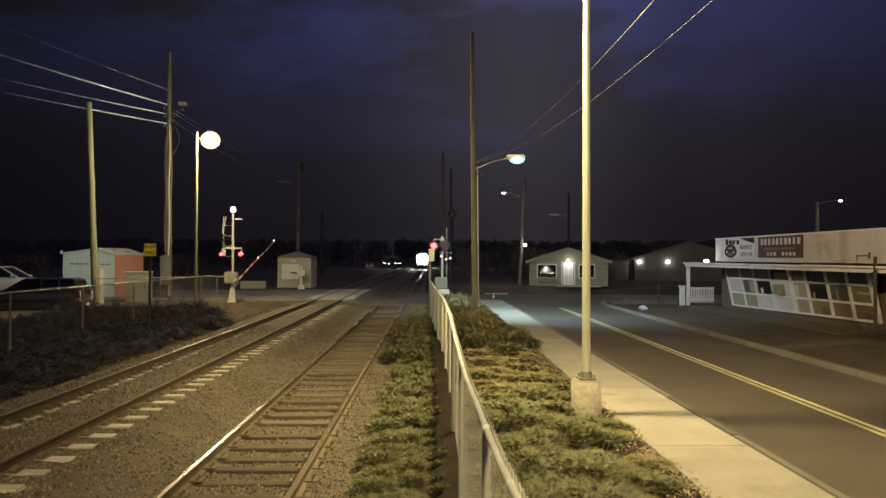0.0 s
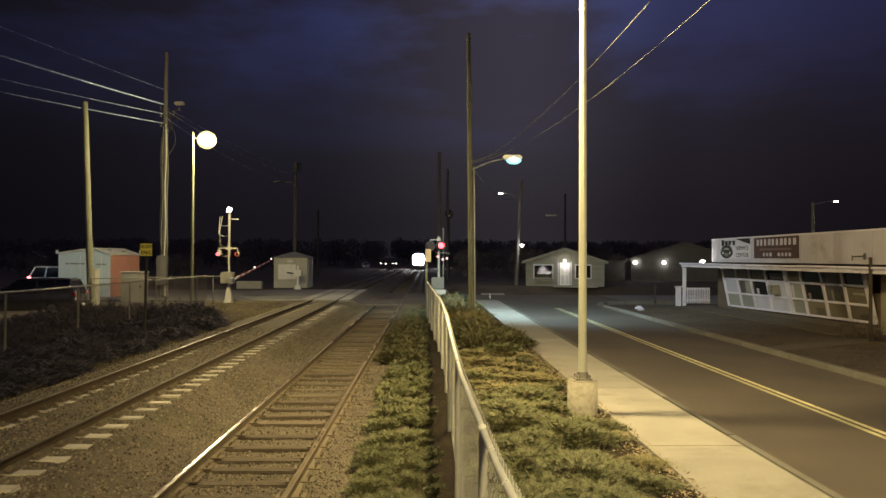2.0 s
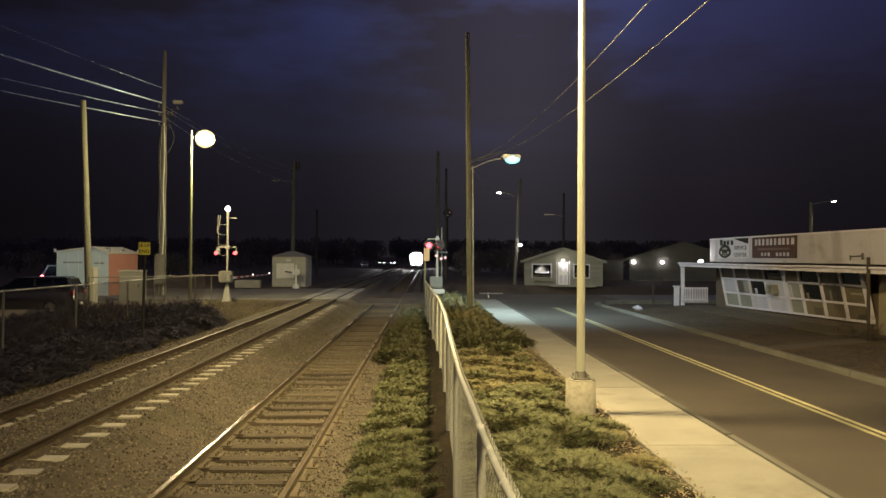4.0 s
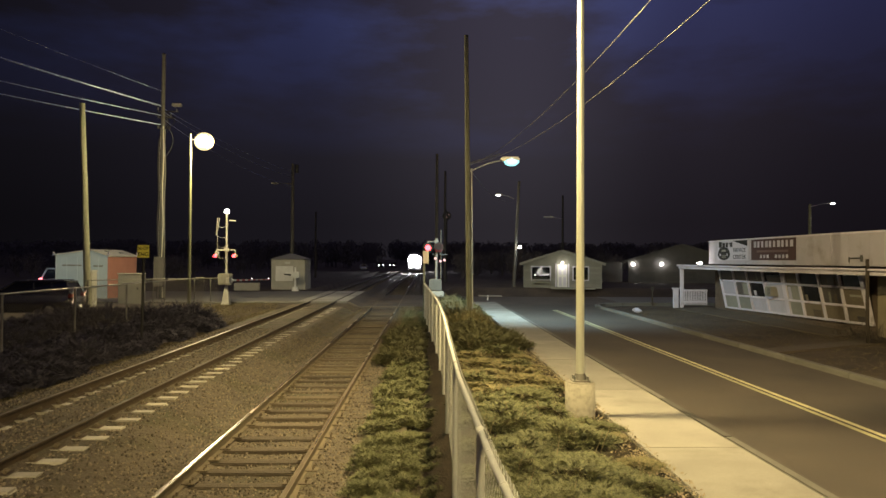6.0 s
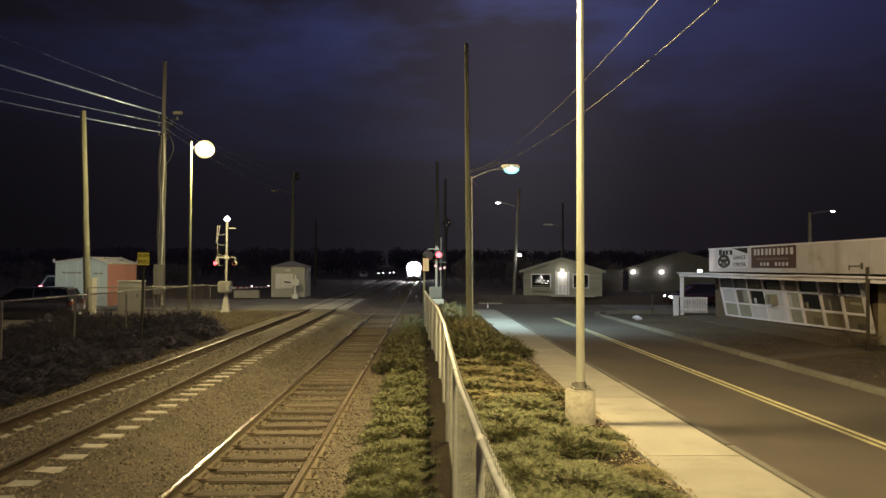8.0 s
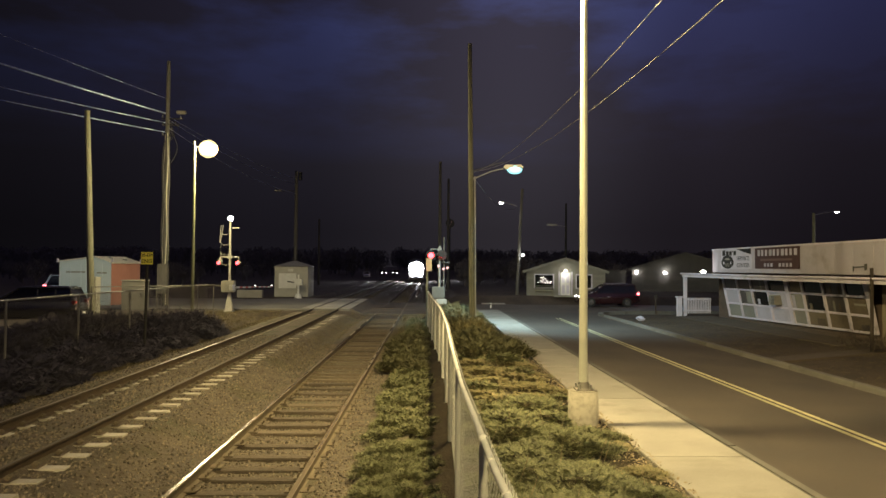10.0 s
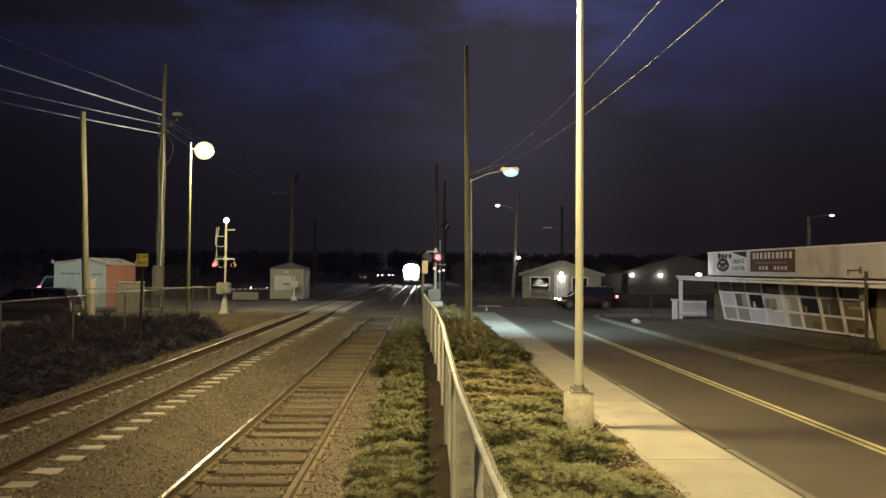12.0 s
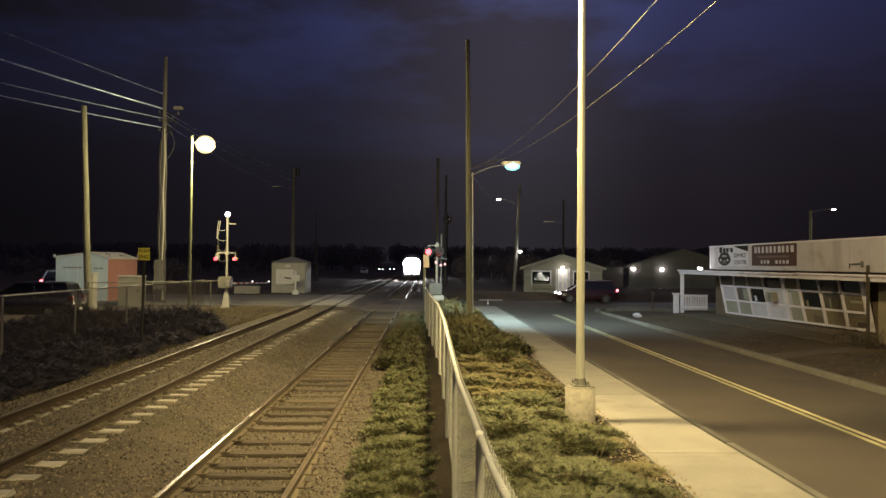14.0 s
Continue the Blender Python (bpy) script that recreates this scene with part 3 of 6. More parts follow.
def roads():
    # street beside the tracks, flared at the junction
    arc = [(13.5 - 3 * math.cos(a), 42.5 + 3 * math.sin(a)) for a in np.linspace(0, math.pi / 2, 9)]
    slab("road", [(4.9, -90), (10.5, -90), (10.5, 20)] + arc + [(4.9, 45.5)], -0.40, 0.3, M_ASPHALT, "worn grey asphalt street beside the railway", "road")
    # road over the crossing
    xs = [-160, -60, -30, -14, -12, -9, -7.3, -4.5, -4.3, -4.1, -3.9, -3.7, -0.4, 0.4, 1.5, 2.8, 4, 4.9, 8, 13.5, 30, 80, 160]
    bm = B()
    for a, b in zip(xs, xs[1:]):
        y0 = 45.5 if a >= 4.9 else 41.6
        f = bm.faces.new([bm.verts.new((x, y, cross_level(x))) for x, y in ((a, y0), (b, y0), (b, 55), (a, 55))])
        f.material_index = 1 if -4.5 <= a < 13 else 0
    bmesh.ops.remove_doubles(bm, verts=bm.verts[:], dist=0.001)
    r = bmesh.ops.extrude_face_region(bm, geom=bm.faces[:])
    bmesh.ops.translate(bm, verts=[v for v in r["geom"] if isinstance(v, bmesh.types.BMVert)], vec=(0, 0, -0.15))
    bmesh.ops.recalc_face_normals(bm, faces=bm.faces[:])
    road = tagged(part("crossing_road", bm, [M_PALEROAD, M_ASPHALT]), "grey asphalt road over the level crossing, darker in the middle", "road", "", "structure")
    for tx, up, label in ((T2, 0, "pale concrete crossing panel"), (-2.205, T1_LOW, "dark crossing panel")):
        for x0, x1 in ((tx - 1.45, tx - 0.83), (tx - 0.67, tx + 0.67), (tx + 0.83, tx + 1.45)):
            for k in range(5):
                bm = B()
                box(bm, x0, x1, 41.9 + k * 2.6, 44.45 + k * 2.6, up - 0.06, up - 0.004, 0.01)
                part("crossing_panel", bm, M_PANEL if tx == T2 else M_ASPHALT, road, label)
    # Steel strips added at the panel edges, to glint in the headlight.
    for y in (41.86, 47.08):
        bm = B()
        box(bm, -3.65, -1.4, y, y + 0.05, T1_LOW - 0.05, T1_LOW + 0.004, 0.004)
        part("panel_edge", bm, M_SHINE3, road, "steel strip on the panel edge, added for headlight glints")
    # painted lines
    for x in (7.42, 7.61):
        bm = B()
        box(bm, x, x + 0.10, -60, 40.5, -0.405, -0.396)
        part("centre_line", bm, M_YELLOW, road, "yellow centre line")
    # pavement slabs
    pv = tagged(new("pavement"), "pale concrete pavement with joints beside the street", "pavement", "", "structure")
    y = 10.4 - 4.6 * 14
    while y < 43:
        bm = B()
        box(bm, 3.28, 4.735, y + 0.004, min(y + 4.596, 44.2), -0.46, -0.28, 0.008)
        part("paving_slab", bm, M_CONC, pv)
        y += 4.6
    bm = B()
    box(bm, 1.9, 4.735, 44.21, 46.2, -0.46, -0.28, 0.012)
    part("paving_slab", bm, M_CONC, pv)
    # kerbs
    kb = tagged(new("kerb"), "pale concrete kerb stones along the street", "kerb", "", "structure")
    y = -50.0
    while y < 41.5:
        bm = B()
        box(bm, 4.745, 4.90, y + 0.006, min(y + 3.04, 42), -0.52, -0.268, 0.02)
        part("kerb_stone", bm, M_KERB, kb)
        if y < 42:
            bm = B()
            box(bm, 10.5, 10.72, y + 0.006, min(y + 3.04, 42.5), -0.52, -0.26, 0.02)
            part("kerb_stone", bm, M_KERB, kb)
        y += 3.05
    ang = np.linspace(0, math.pi / 2, 7)
    for a0, a1 in zip(ang, ang[1:]):
        bm = B()
        q = [(13.5 - r * math.cos(a), 42.5 + r * math.sin(a)) for r, a in ((3, a0), (3, a1), (2.72, a1), (2.72, a0))]
        top = [bm.verts.new((x, y, -0.25)) for x, y in q]
        low = [bm.verts.new((x, y, -0.52)) for x, y in q]
        bm.faces.new(top)
        for i in range(4):
            bm.faces.new((top[i], low[i], low[(i + 1) % 4], top[(i + 1) % 4]))
        bmesh.ops.recalc_face_normals(bm, faces=bm.faces[:])
        part("kerb_stone", bm, M_KERB, kb)
    for x0, x1 in ((4.35, 5.2), (5.21, 6.2)):      # ramp at the far corner
        bm = B()
        box(bm, x0, x1, 55.05, 57.2, -0.5, -0.31, 0.02)
        part("kerb_stone", bm, M_CONC, kb, "pale corner ramp")
    for k in range(5):
        bm = B()
        box(bm, 13.5 + k * 3.05, 16.52 + k * 3.05, 45.22, 45.49, -0.52, -0.25, 0.02)
        part("kerb_stone", bm, M_KERB, kb)
    slab("yard", [(-60, 8), (-13.2, 8), (-13.2, 41.3), (-60, 41.3)], -0.14, 0.2, M_ASPHALT, "dark asphalt yard behind the fence", "yard")
    # paved path over the verge
    slab("verge_path", [(10.72, 22.2), (15.6, 23.4), (15.6, 24.4), (10.72, 23.1)], 0, 0.2, M_WORN, "worn earth path across the grass verge", "path", lambda x, y: ground_height(x, y) + 0.05)
    slab("shop_apron", [(15.1, 25.5), (16.6, 25.5), (16.6, 41.0), (14.7, 41.0)], 0, 0.2, M_WORN, "bare worn strip along the shop front", "ground", lambda x, y: ground_height(x, y) + 0.045)


# ---- fences ----
def fence(path, top, low, label, spacing=3.05, cell=0.16, gauge=0.0016, first=0.0, coat=None, wirem=None, sides=5):
    """Chain-link fence along a plan path: posts, top rail and woven mesh."""
    coat, wirem = coat or M_FENCE, wirem or M_WIRE
    fe = thing("chain_link_fence", (0, 0, 0), label, "fence", "chain-link fences")
    pts = [Vector((*p, 0)) for p in path]
    seg = [(a, b, (b - a).length) for a, b in zip(pts, pts[1:])]
    total = sum(s[2] for s in seg)

    def at(s):
        for a, b, n in seg:
            if s <= n or b is pts[-1]:
                return a + (b - a) * (s / n), (b - a).normalized()
            s -= n
    s = first
    while s <= total + 0.01:
        p, d = at(min(s, total))
        bm = B()
        rod(bm, (p.x, p.y, low - 0.15), (p.x, p.y, top + 0.005), 0.030, seg=16)
        ball(bm, (p.x, p.y, top + 0.01), 0.036, 1, 1, 0.8, 10, 6)
        smooth(part("post", bm, coat, fe))
        s += spacing
    for a, b, n in seg:
        bm = B()
        rod(bm, (a.x, a.y, top), (b.x, b.y, top), 0.0225, seg=14)
        smooth(part("top_rail", bm, coat, fe))
    s = 0.5
    while s < total:
        p, d = at(s)
        q = d * 0.006
        bm = B()
        rod(bm, p - q + Vector((0, 0, top)), p + q + Vector((0, 0, top)), 0.026, seg=10)
        part("tie_band", bm, coat, fe)
        s += 0.61
    # woven wires: both diagonals, as thin three-sided bars, with pointed ends above the rail
    vs, fs = [], []
    off, high = 0.024, top + 0.048
    rise = high - low

    def bar(s0, z0, s1, z1, side):
        cuts = 7 if sides > 3 else 1
        k = len(vs)
        for i in range(cuts + 1):
            f = i / cuts
            p0, d0 = at(min(max(s0 + (s1 - s0) * f, 0), total))
            e1 = Vector((d0.y, -d0.x, 0))
            e2 = (d0 * (s1 - s0) + Vector((0, 0, z1 - z0))).normalized().cross(e1)
            c = p0 + e1 * (off + side) + Vector((0, 0, z0 + (z1 - z0) * f))
            for t in range(sides):
                w = 6.28319 / sides * t
                vs.append(c + (e1 * math.cos(w) + e2 * math.sin(w)) * gauge)
        for i in range(cuts):
            for t in range(sides):
                q, r = k + i * sides, k + (i + 1) * sides
                fs.append((q + t, q + (t + 1) % sides, r + (t + 1) % sides, r + t))
    s = -rise
    while s < total:
        for up in (0, 1):
            z0, z1, s0, s1 = low, high, s, s + rise
            if s0 < 0:
                z0, s0 = low - s0, 0.0
            if s1 > total:
                z1, s1 = high - (s1 - total), total
            if z1 - z0 > 0.05:
                if up:
                    bar(s0, z0, s1, z1, 0.002)
                else:
                    bar(s0, low + high - z0, s1, low + high - z1, -0.002)
        s += cell
    if sides > 3:      # knuckled wire ends standing over the rail
        s = 0.02
        while s < min(total, 24):
            for lean in (-1, 1):
                bend = gauge
                gauge = 0.0028
                bar(s, top - 0.01, s + 0.04 * lean, top + 0.045, 0.006 * lean)
                gauge = bend
            s += 0.105
    mesh = raw("wire_mesh", vs, fs, wirem, fe, "woven wire mesh")
    smooth(mesh)
    return fe


def fences():
    fence([(0.55, -7.3), (0.47, 0.8), (0.455, 2.6), (0.40, 3.9), (0.352, 6.85), (0.37, 10.0), (0.41, 14.0), (0.40, 19.0), (0.22, 26.0), (0.06, 33.0)], 1.35, -0.17, "pale coated chain-link fence between the shrubs and the street", first=2.85, cell=0.10, gauge=0.0014)
    fence([(-10.7, 4.0), (-10.7, 34.6)], 1.56, -0.05, "galvanised chain-link fence behind the dark hedge", gauge=0.0028, cell=0.085, spacing=3.75, first=2.95, coat=M_RAILGALV, wirem=M_OLDWIRE, sides=3)
    fence([(-15.5, 33.0), (-10.9, 37.6)], 1.45, -0.05, "low chain-link fence round the yard", gauge=0.002, cell=0.12, coat=M_OLDPOST, wirem=M_OLDWIRE, sides=3)
    th = thing("sign_post", (0.03, 33.2, -0.3), "orange warning board on a post at the fence's end", "sign")
    bm = B()
    box(bm, -0.05, 0.05, -0.05, 0.05, 0, 3.0, 0.008)
    part("post", bm, M_WOODP, th)
    bm = B()
    box(bm, -0.06, 0.21, -0.075, -0.052, 2.60, 3.20, 0.01)
    part("board", bm, mat("sign_orange", (0.80, 0.62, 0.40), (0.90, 0.74, 0.52), 0.5, scale=5, fine=40, bump=0), th, "orange board")


# ---- planting ----
def juniper(seed, radius, height, sprigs, leaf, n=9):
    """Mesh data of a low spreading juniper: layered flat sprays of fine needles over a core that closes the gaps."""
    rng = np.random.default_rng(seed)
    V, Fc, k = [], [], 0
    for i in range(sprigs):
        a, r = rng.uniform(0, 6.283), radius * math.sqrt(rng.random()) * 0.95
        r *= 0.78 + 0.22 * math.sin(3 * a + seed) * math.cos(2 * a + seed * 2)
        dome = height * (1 - (r / radius) ** 2 * 0.8) * (0.78 + 0.22 * math.sin(5 * a + 7 * r + seed))
        lean = rng.uniform(0.75, 1.3) if rng.random() < 0.86 else rng.uniform(0.2, 0.75)
        aa = a + rng.normal(0, 0.9)
        d = np.array((math.cos(aa) * math.sin(lean), math.sin(aa) * math.sin(lean), math.cos(lean)))
        L = (rng.uniform(0.08, 0.22) if rng.random() < 0.8 else rng.uniform(0.22, 0.36)) * (0.7 + radius * 0.4)
        start = np.array((r * math.cos(a), r * math.sin(a), max(dome * rng.uniform(0.62, 1.02) - 0.06, 0.01)))
        side = np.cross(d, (0, 0, 1.0))
        side /= np.linalg.norm(side) + 1e-6
        side = side + np.array((0, 0, rng.normal(0, 0.35)))
        for j in range(n):
            s = (j + 0.5) / n
            p = start + d * L * s + np.array((0, 0, -0.35 * s * s * L))
            for sg in (-1, 1):
                ll = leaf * (1.2 - 0.8 * s) * rng.uniform(0.7, 1.3)
                tip = p + (d * 0.8 + side * sg * 0.75 + np.array((0, 0, rng.uniform(-0.25, 0.3)))) * ll
                w = d * ll * 0.26
                V += [p - w * 0.5, p + w, tip]
                Fc.append((k, k + 1, k + 2))
                k += 3
    ring = 12
    for q in range(4):
        for i in range(ring):
            a = 6.283 * i / ring
            rr = radius * (0.66 - 0.19 * q) * (0.85 + 0.15 * math.sin(3 * a + seed))
            V.append(np.array((rr * math.cos(a), rr * math.sin(a), height * (0.02, 0.34, 0.52, 0.58)[q])))
    for q in range(3):
        for i in range(ring):
            j = (i + 1) % ring
            Fc.append((k + q * ring + i, k + q * ring + j, k + (q + 1) * ring + j, k + (q + 1) * ring + i))
    Fc.append(tuple(k + 3 * ring + i for i in range(ring)))
    return V, Fc


def bed_height(x, y):
    return -0.16 - 0.22 * (1 - step(-0.3, 0.4, x)) - 0.10 * step(0.4, 3.2, x) + 0.03 * noise.noise((x * 1.3, y * 1.3, 2))


def planting():
    rng = random.Random(11)
    near = [juniper(s, 0.72, 0.36, 1700, 0.034) for s in (1, 2, 3)]
    far = [juniper(s, 0.72, 0.36, 380, 0.064, 7) for s in (4, 5, 6)]
    twig = [juniper(s, 0.72, 0.40, 900, 0.046, 6) for s in (7, 8, 9)]
    meshes, masses = {}, {}

    def shrub(x, y, z, scale, material, label, group, tall=1.0, mass=""):
        """One shrub; with mass it goes into the joined mesh of that name."""
        v, fine = rng.randrange(3), y < 11.5
        m = pose(x, y, z, 0, 0, rng.uniform(0, 360)) @ Matrix.Diagonal((scale, scale, scale * tall * rng.uniform(0.85, 1.15), 1))
        if mass:
            masses.setdefault(mass, []).append((m, (twig if material is M_JUNID else far)[v], material))
            return
        key = (v, fine, material.name)
        if key not in meshes:
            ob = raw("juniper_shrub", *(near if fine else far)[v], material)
            ob.data.materials.append(M_CORE_SHADE)
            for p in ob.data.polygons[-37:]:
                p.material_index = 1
            meshes[key] = ob.data
        else:
            ob = new("juniper_shrub", meshes[key])
        ob.matrix_world = m
        tagged(ob, label, "shrub", group)
    # bed between the fence and the pavement
    y = 3.4
    while y < 42:
        x = 0.85
        while x < 2.9:
            yy, xx = y + rng.uniform(-0.45, 0.45), x + rng.uniform(-0.28, 0.28)
            if not (abs(xx - POST[0]) < 0.55 and -0.75 < yy - POST[1] < 0.5):
                dry = 13.8 < yy < 20.4 and rng.random() < 0.9 or (xx > 2.3 and yy < 12 and rng.random() < 0.45)
                s = rng.uniform(0.8, 1.1) * (0.85 if dry else 1)
                tall = 0.55 if dry else 0.75
                if yy > 20.8 and xx < 2.4:
                    s, tall = s * 1.25, 1.45
                if 21.0 < yy < 25.0 and xx > 2.2:
                    xx, s, tall = min(xx, 2.70), 1.15, 1.25
                elif xx > 2.2:
                    s = min(s, 0.8)
                if xx > 2.55 and not 21.0 < yy < 25.0:
                    s = 0.6
                s = min(s, (xx - 0.44) / 0.60)
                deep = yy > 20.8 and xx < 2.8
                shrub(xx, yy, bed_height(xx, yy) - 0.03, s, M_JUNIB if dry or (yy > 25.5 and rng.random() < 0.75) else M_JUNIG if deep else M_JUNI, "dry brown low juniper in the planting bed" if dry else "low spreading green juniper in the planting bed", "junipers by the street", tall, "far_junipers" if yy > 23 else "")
            x += 0.62
        y += 0.62
    # strip between the track and the fence
    y = 4.6
    while y < 37:
        big = 19 < y < 27
        for x in (-0.66, -0.24, 0.08) if not big else (-0.85, -0.32):
            xx, yy = x + rng.uniform(-0.09, 0.09), y + rng.uniform(-0.38, 0.38)
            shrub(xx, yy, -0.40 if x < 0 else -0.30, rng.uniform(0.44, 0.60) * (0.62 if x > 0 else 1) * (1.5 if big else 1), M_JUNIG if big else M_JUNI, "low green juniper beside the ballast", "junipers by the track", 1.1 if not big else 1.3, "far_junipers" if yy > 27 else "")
        y += 0.42
    # dark hedge on both sides of the other fence
    y = 5.0
    while y < 30.6:
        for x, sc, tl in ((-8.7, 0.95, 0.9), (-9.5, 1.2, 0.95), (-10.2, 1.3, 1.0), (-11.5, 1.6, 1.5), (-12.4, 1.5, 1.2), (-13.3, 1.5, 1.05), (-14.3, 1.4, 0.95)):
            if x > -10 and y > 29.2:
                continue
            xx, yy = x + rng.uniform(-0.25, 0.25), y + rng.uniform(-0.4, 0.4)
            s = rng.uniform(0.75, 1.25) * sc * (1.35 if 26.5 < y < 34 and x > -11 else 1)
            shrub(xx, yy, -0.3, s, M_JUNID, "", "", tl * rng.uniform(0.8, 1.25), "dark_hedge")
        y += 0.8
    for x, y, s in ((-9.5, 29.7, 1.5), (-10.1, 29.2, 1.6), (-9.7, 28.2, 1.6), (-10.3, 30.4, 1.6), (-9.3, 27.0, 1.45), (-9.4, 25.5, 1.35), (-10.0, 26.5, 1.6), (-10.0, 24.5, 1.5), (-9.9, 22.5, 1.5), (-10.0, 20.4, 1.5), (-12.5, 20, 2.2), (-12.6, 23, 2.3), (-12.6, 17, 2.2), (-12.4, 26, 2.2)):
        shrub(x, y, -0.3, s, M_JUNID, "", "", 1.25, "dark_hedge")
    for k in range(26):
        s = rng.uniform(0.75, 0.95)
        shrub((1.15, 2.3)[k % 2] + rng.uniform(-0.15, 0.15), 2.4 - 0.8 * (k // 2), -0.25, s, M_JUNI, "low spreading green juniper in the planting bed", "junipers by the street", 0.75)
    for name, label in (("far_junipers", "low green junipers towards the crossing"), ("dark_hedge", "dark overgrown hedge along the fence")):
        vs, fs, ids, mats = [], [], [], []
        k = 0
        for m, (V, Fc), material in masses[name]:
            if material not in mats:
                mats.append(material)
            A = np.array(m)
            P = np.array(V) @ A[:3, :3].T + A[:3, 3]
            vs.append(P)
            n = len(Fc)
            fs += [tuple(i + k for i in f) for f in Fc]
            ids += [mats.index(material)] * (n - 37) + [-1] * 37
            k += len(P)
        ob = raw(name, np.concatenate(vs), fs, mats[0])
        for mt in mats[1:]:
            ob.data.materials.append(mt)
        ob.data.materials.append(M_CORE_SHADE)
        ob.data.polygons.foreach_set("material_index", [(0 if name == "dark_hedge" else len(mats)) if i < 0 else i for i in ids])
        tagged(ob, label, "shrubs", "", "stuff")
    # bare mulch under the bed
    xs, ys = np.arange(-0.34, 3.285, 0.11), np.arange(-8.0, 43.0, 0.2)
    v = [(x, yy, bed_height(x, yy) - (0.02 if x > 3.2 else 0.1 if x < -0.3 else 0) + 0.02 * noise.noise((x * 6, yy * 6, 1))) for yy in ys for x in xs]
    w = len(xs)
    f = [(j * w + i, j * w + i + 1, (j + 1) * w + i + 1, (j + 1) * w + i) for j in range(len(ys) - 1) for i in range(w - 1)]
    tagged(smooth(raw("planting_bed", v, f, M_MULCH)), "bark mulch and dead leaves in the planting bed", "mulch", "", "structure")
    # fallen leaves and grit along the pavement's edge
    lr = np.random.default_rng(21)
    V, Fc = [], []
    for i in range(5200):
        yy = 4.5 + 24 * lr.random() ** 1.6
        xx = 3.22 - abs(lr.normal(0, 0.28)) if lr.random() < 0.88 else 3.3 + abs(lr.normal(0, 0.05))
        z = bed_height(min(xx, 3.2), yy) + 0.03 if xx < 3.28 else -0.268
        s, a = lr.uniform(0.012, 0.032), lr.uniform(0, 6.283)
        c = np.array((xx, yy, z))
        u = np.array((math.cos(a), math.sin(a), lr.normal(0, 0.4))) * s
        w2 = np.array((-math.sin(a), math.cos(a), lr.normal(0, 0.4))) * s * 0.5
        k = len(V)
        V += [c - u, c - w2 * 0.9, c + u, c + w2]
        Fc.append((k, k + 1, k + 2, k + 3))
    for i in range(70):
        xx, yy = lr.uniform(0.7, 3.0), 5 + 18 * lr.random() ** 1.5
        z, h, a = bed_height(xx, yy), lr.uniform(0.25, 0.45), lr.uniform(0, 6.283)
        p = np.array((xx, yy, z))
        k = len(V)
        top = p + (math.cos(a) * h * 0.35, math.sin(a) * h * 0.35, h)
        V += [p + (-0.004, 0, 0), p + (0.004, 0, 0), top + (0.003, 0, 0), top + (-0.003, 0, 0)]
        Fc.append((k, k + 1, k + 2, k + 3))
    tagged(raw("leaf_litter", V, Fc, M_LITTER), "pale fallen leaves and grit along the pavement", "leaves", "", "stuff")


def woods():
    """Leafless far trees: trunks, forked limbs and clouds of twigs, as one mass."""
    rng = np.random.default_rng(9)
    V, Fc = [], []

    def limb(a, b, r0, r1):
        a, b = np.array(a, float), np.array(b, float)
        d = b - a
        e = np.cross(d, (0.3, 1, 0.1))
        e /= np.linalg.norm(e)
        g = np.cross(d, e)
        g /= np.linalg.norm(g)
        k = len(V)
        for c, r in ((a, r0), (b, r1)):
            for t in range(4):
                V.append(c + (e * math.cos(1.571 * t) + g * math.sin(1.571 * t)) * r)
        for t in range(4):
            Fc.append((k + t, k + (t + 1) % 4, k + 4 + (t + 1) % 4, k + 4 + t))

    def tree(x, y, h):
        limb((x, y, -0.6), (x + rng.normal(0, 0.3), y, h * 0.5), 0.22, 0.14)
        for i in range(6):
            a = rng.uniform(0, 6.28)
            z = h * rng.uniform(0.3, 0.6)
            limb((x, y, z), (x + math.cos(a) * h * 0.22, y + math.sin(a) * h * 0.22, z + h * 0.25), 0.09, 0.03)
        n = 900
        u = rng.normal(0, 1, (n, 3))
        u /= np.linalg.norm(u, axis=1)[:, None]
        c = u * (rng.random((n, 1)) ** 0.4) * (h * 0.40, h * 0.40, h * 0.40) + (x, y, h * 0.55)
        for p in c:
            s = h * rng.uniform(0.018, 0.045)
            k = len(V)
            q = rng.normal(0, s, (3, 3)) * (0.6, 0.6, 1.1)
            for t in q:
                V.append(p + t)
            Fc.append((k, k + 1, k + 2))
    for i in range(300):
        x = rng.uniform(-150, 110)
        y = rng.uniform(150, 260)
        if abs(x + 4) < 9 and y < 320:
            continue
        tree(x, y, 3.2 + 0.022 * y + rng.uniform(-0.6, 0.6))
    for i in range(26):
        tree(rng.uniform(-14, 6), rng.uniform(340, 400), rng.uniform(9, 13))
    for i in range(60):
        tree(rng.uniform(-90, -26), rng.uniform(85, 135), rng.uniform(2.4, 3.4))
    for i in range(50):
        tree(rng.uniform(24, 95), rng.uniform(90, 140), rng.uniform(2.6, 4.4))
    for i in range(10):
        tree(rng.uniform(3, 16), rng.uniform(84, 110), rng.uniform(3.4, 4.6))
    tagged(raw("far_woods", V, Fc, M_TREE), "dark leafless woods behind the crossing at night", "woods", "", "stuff")


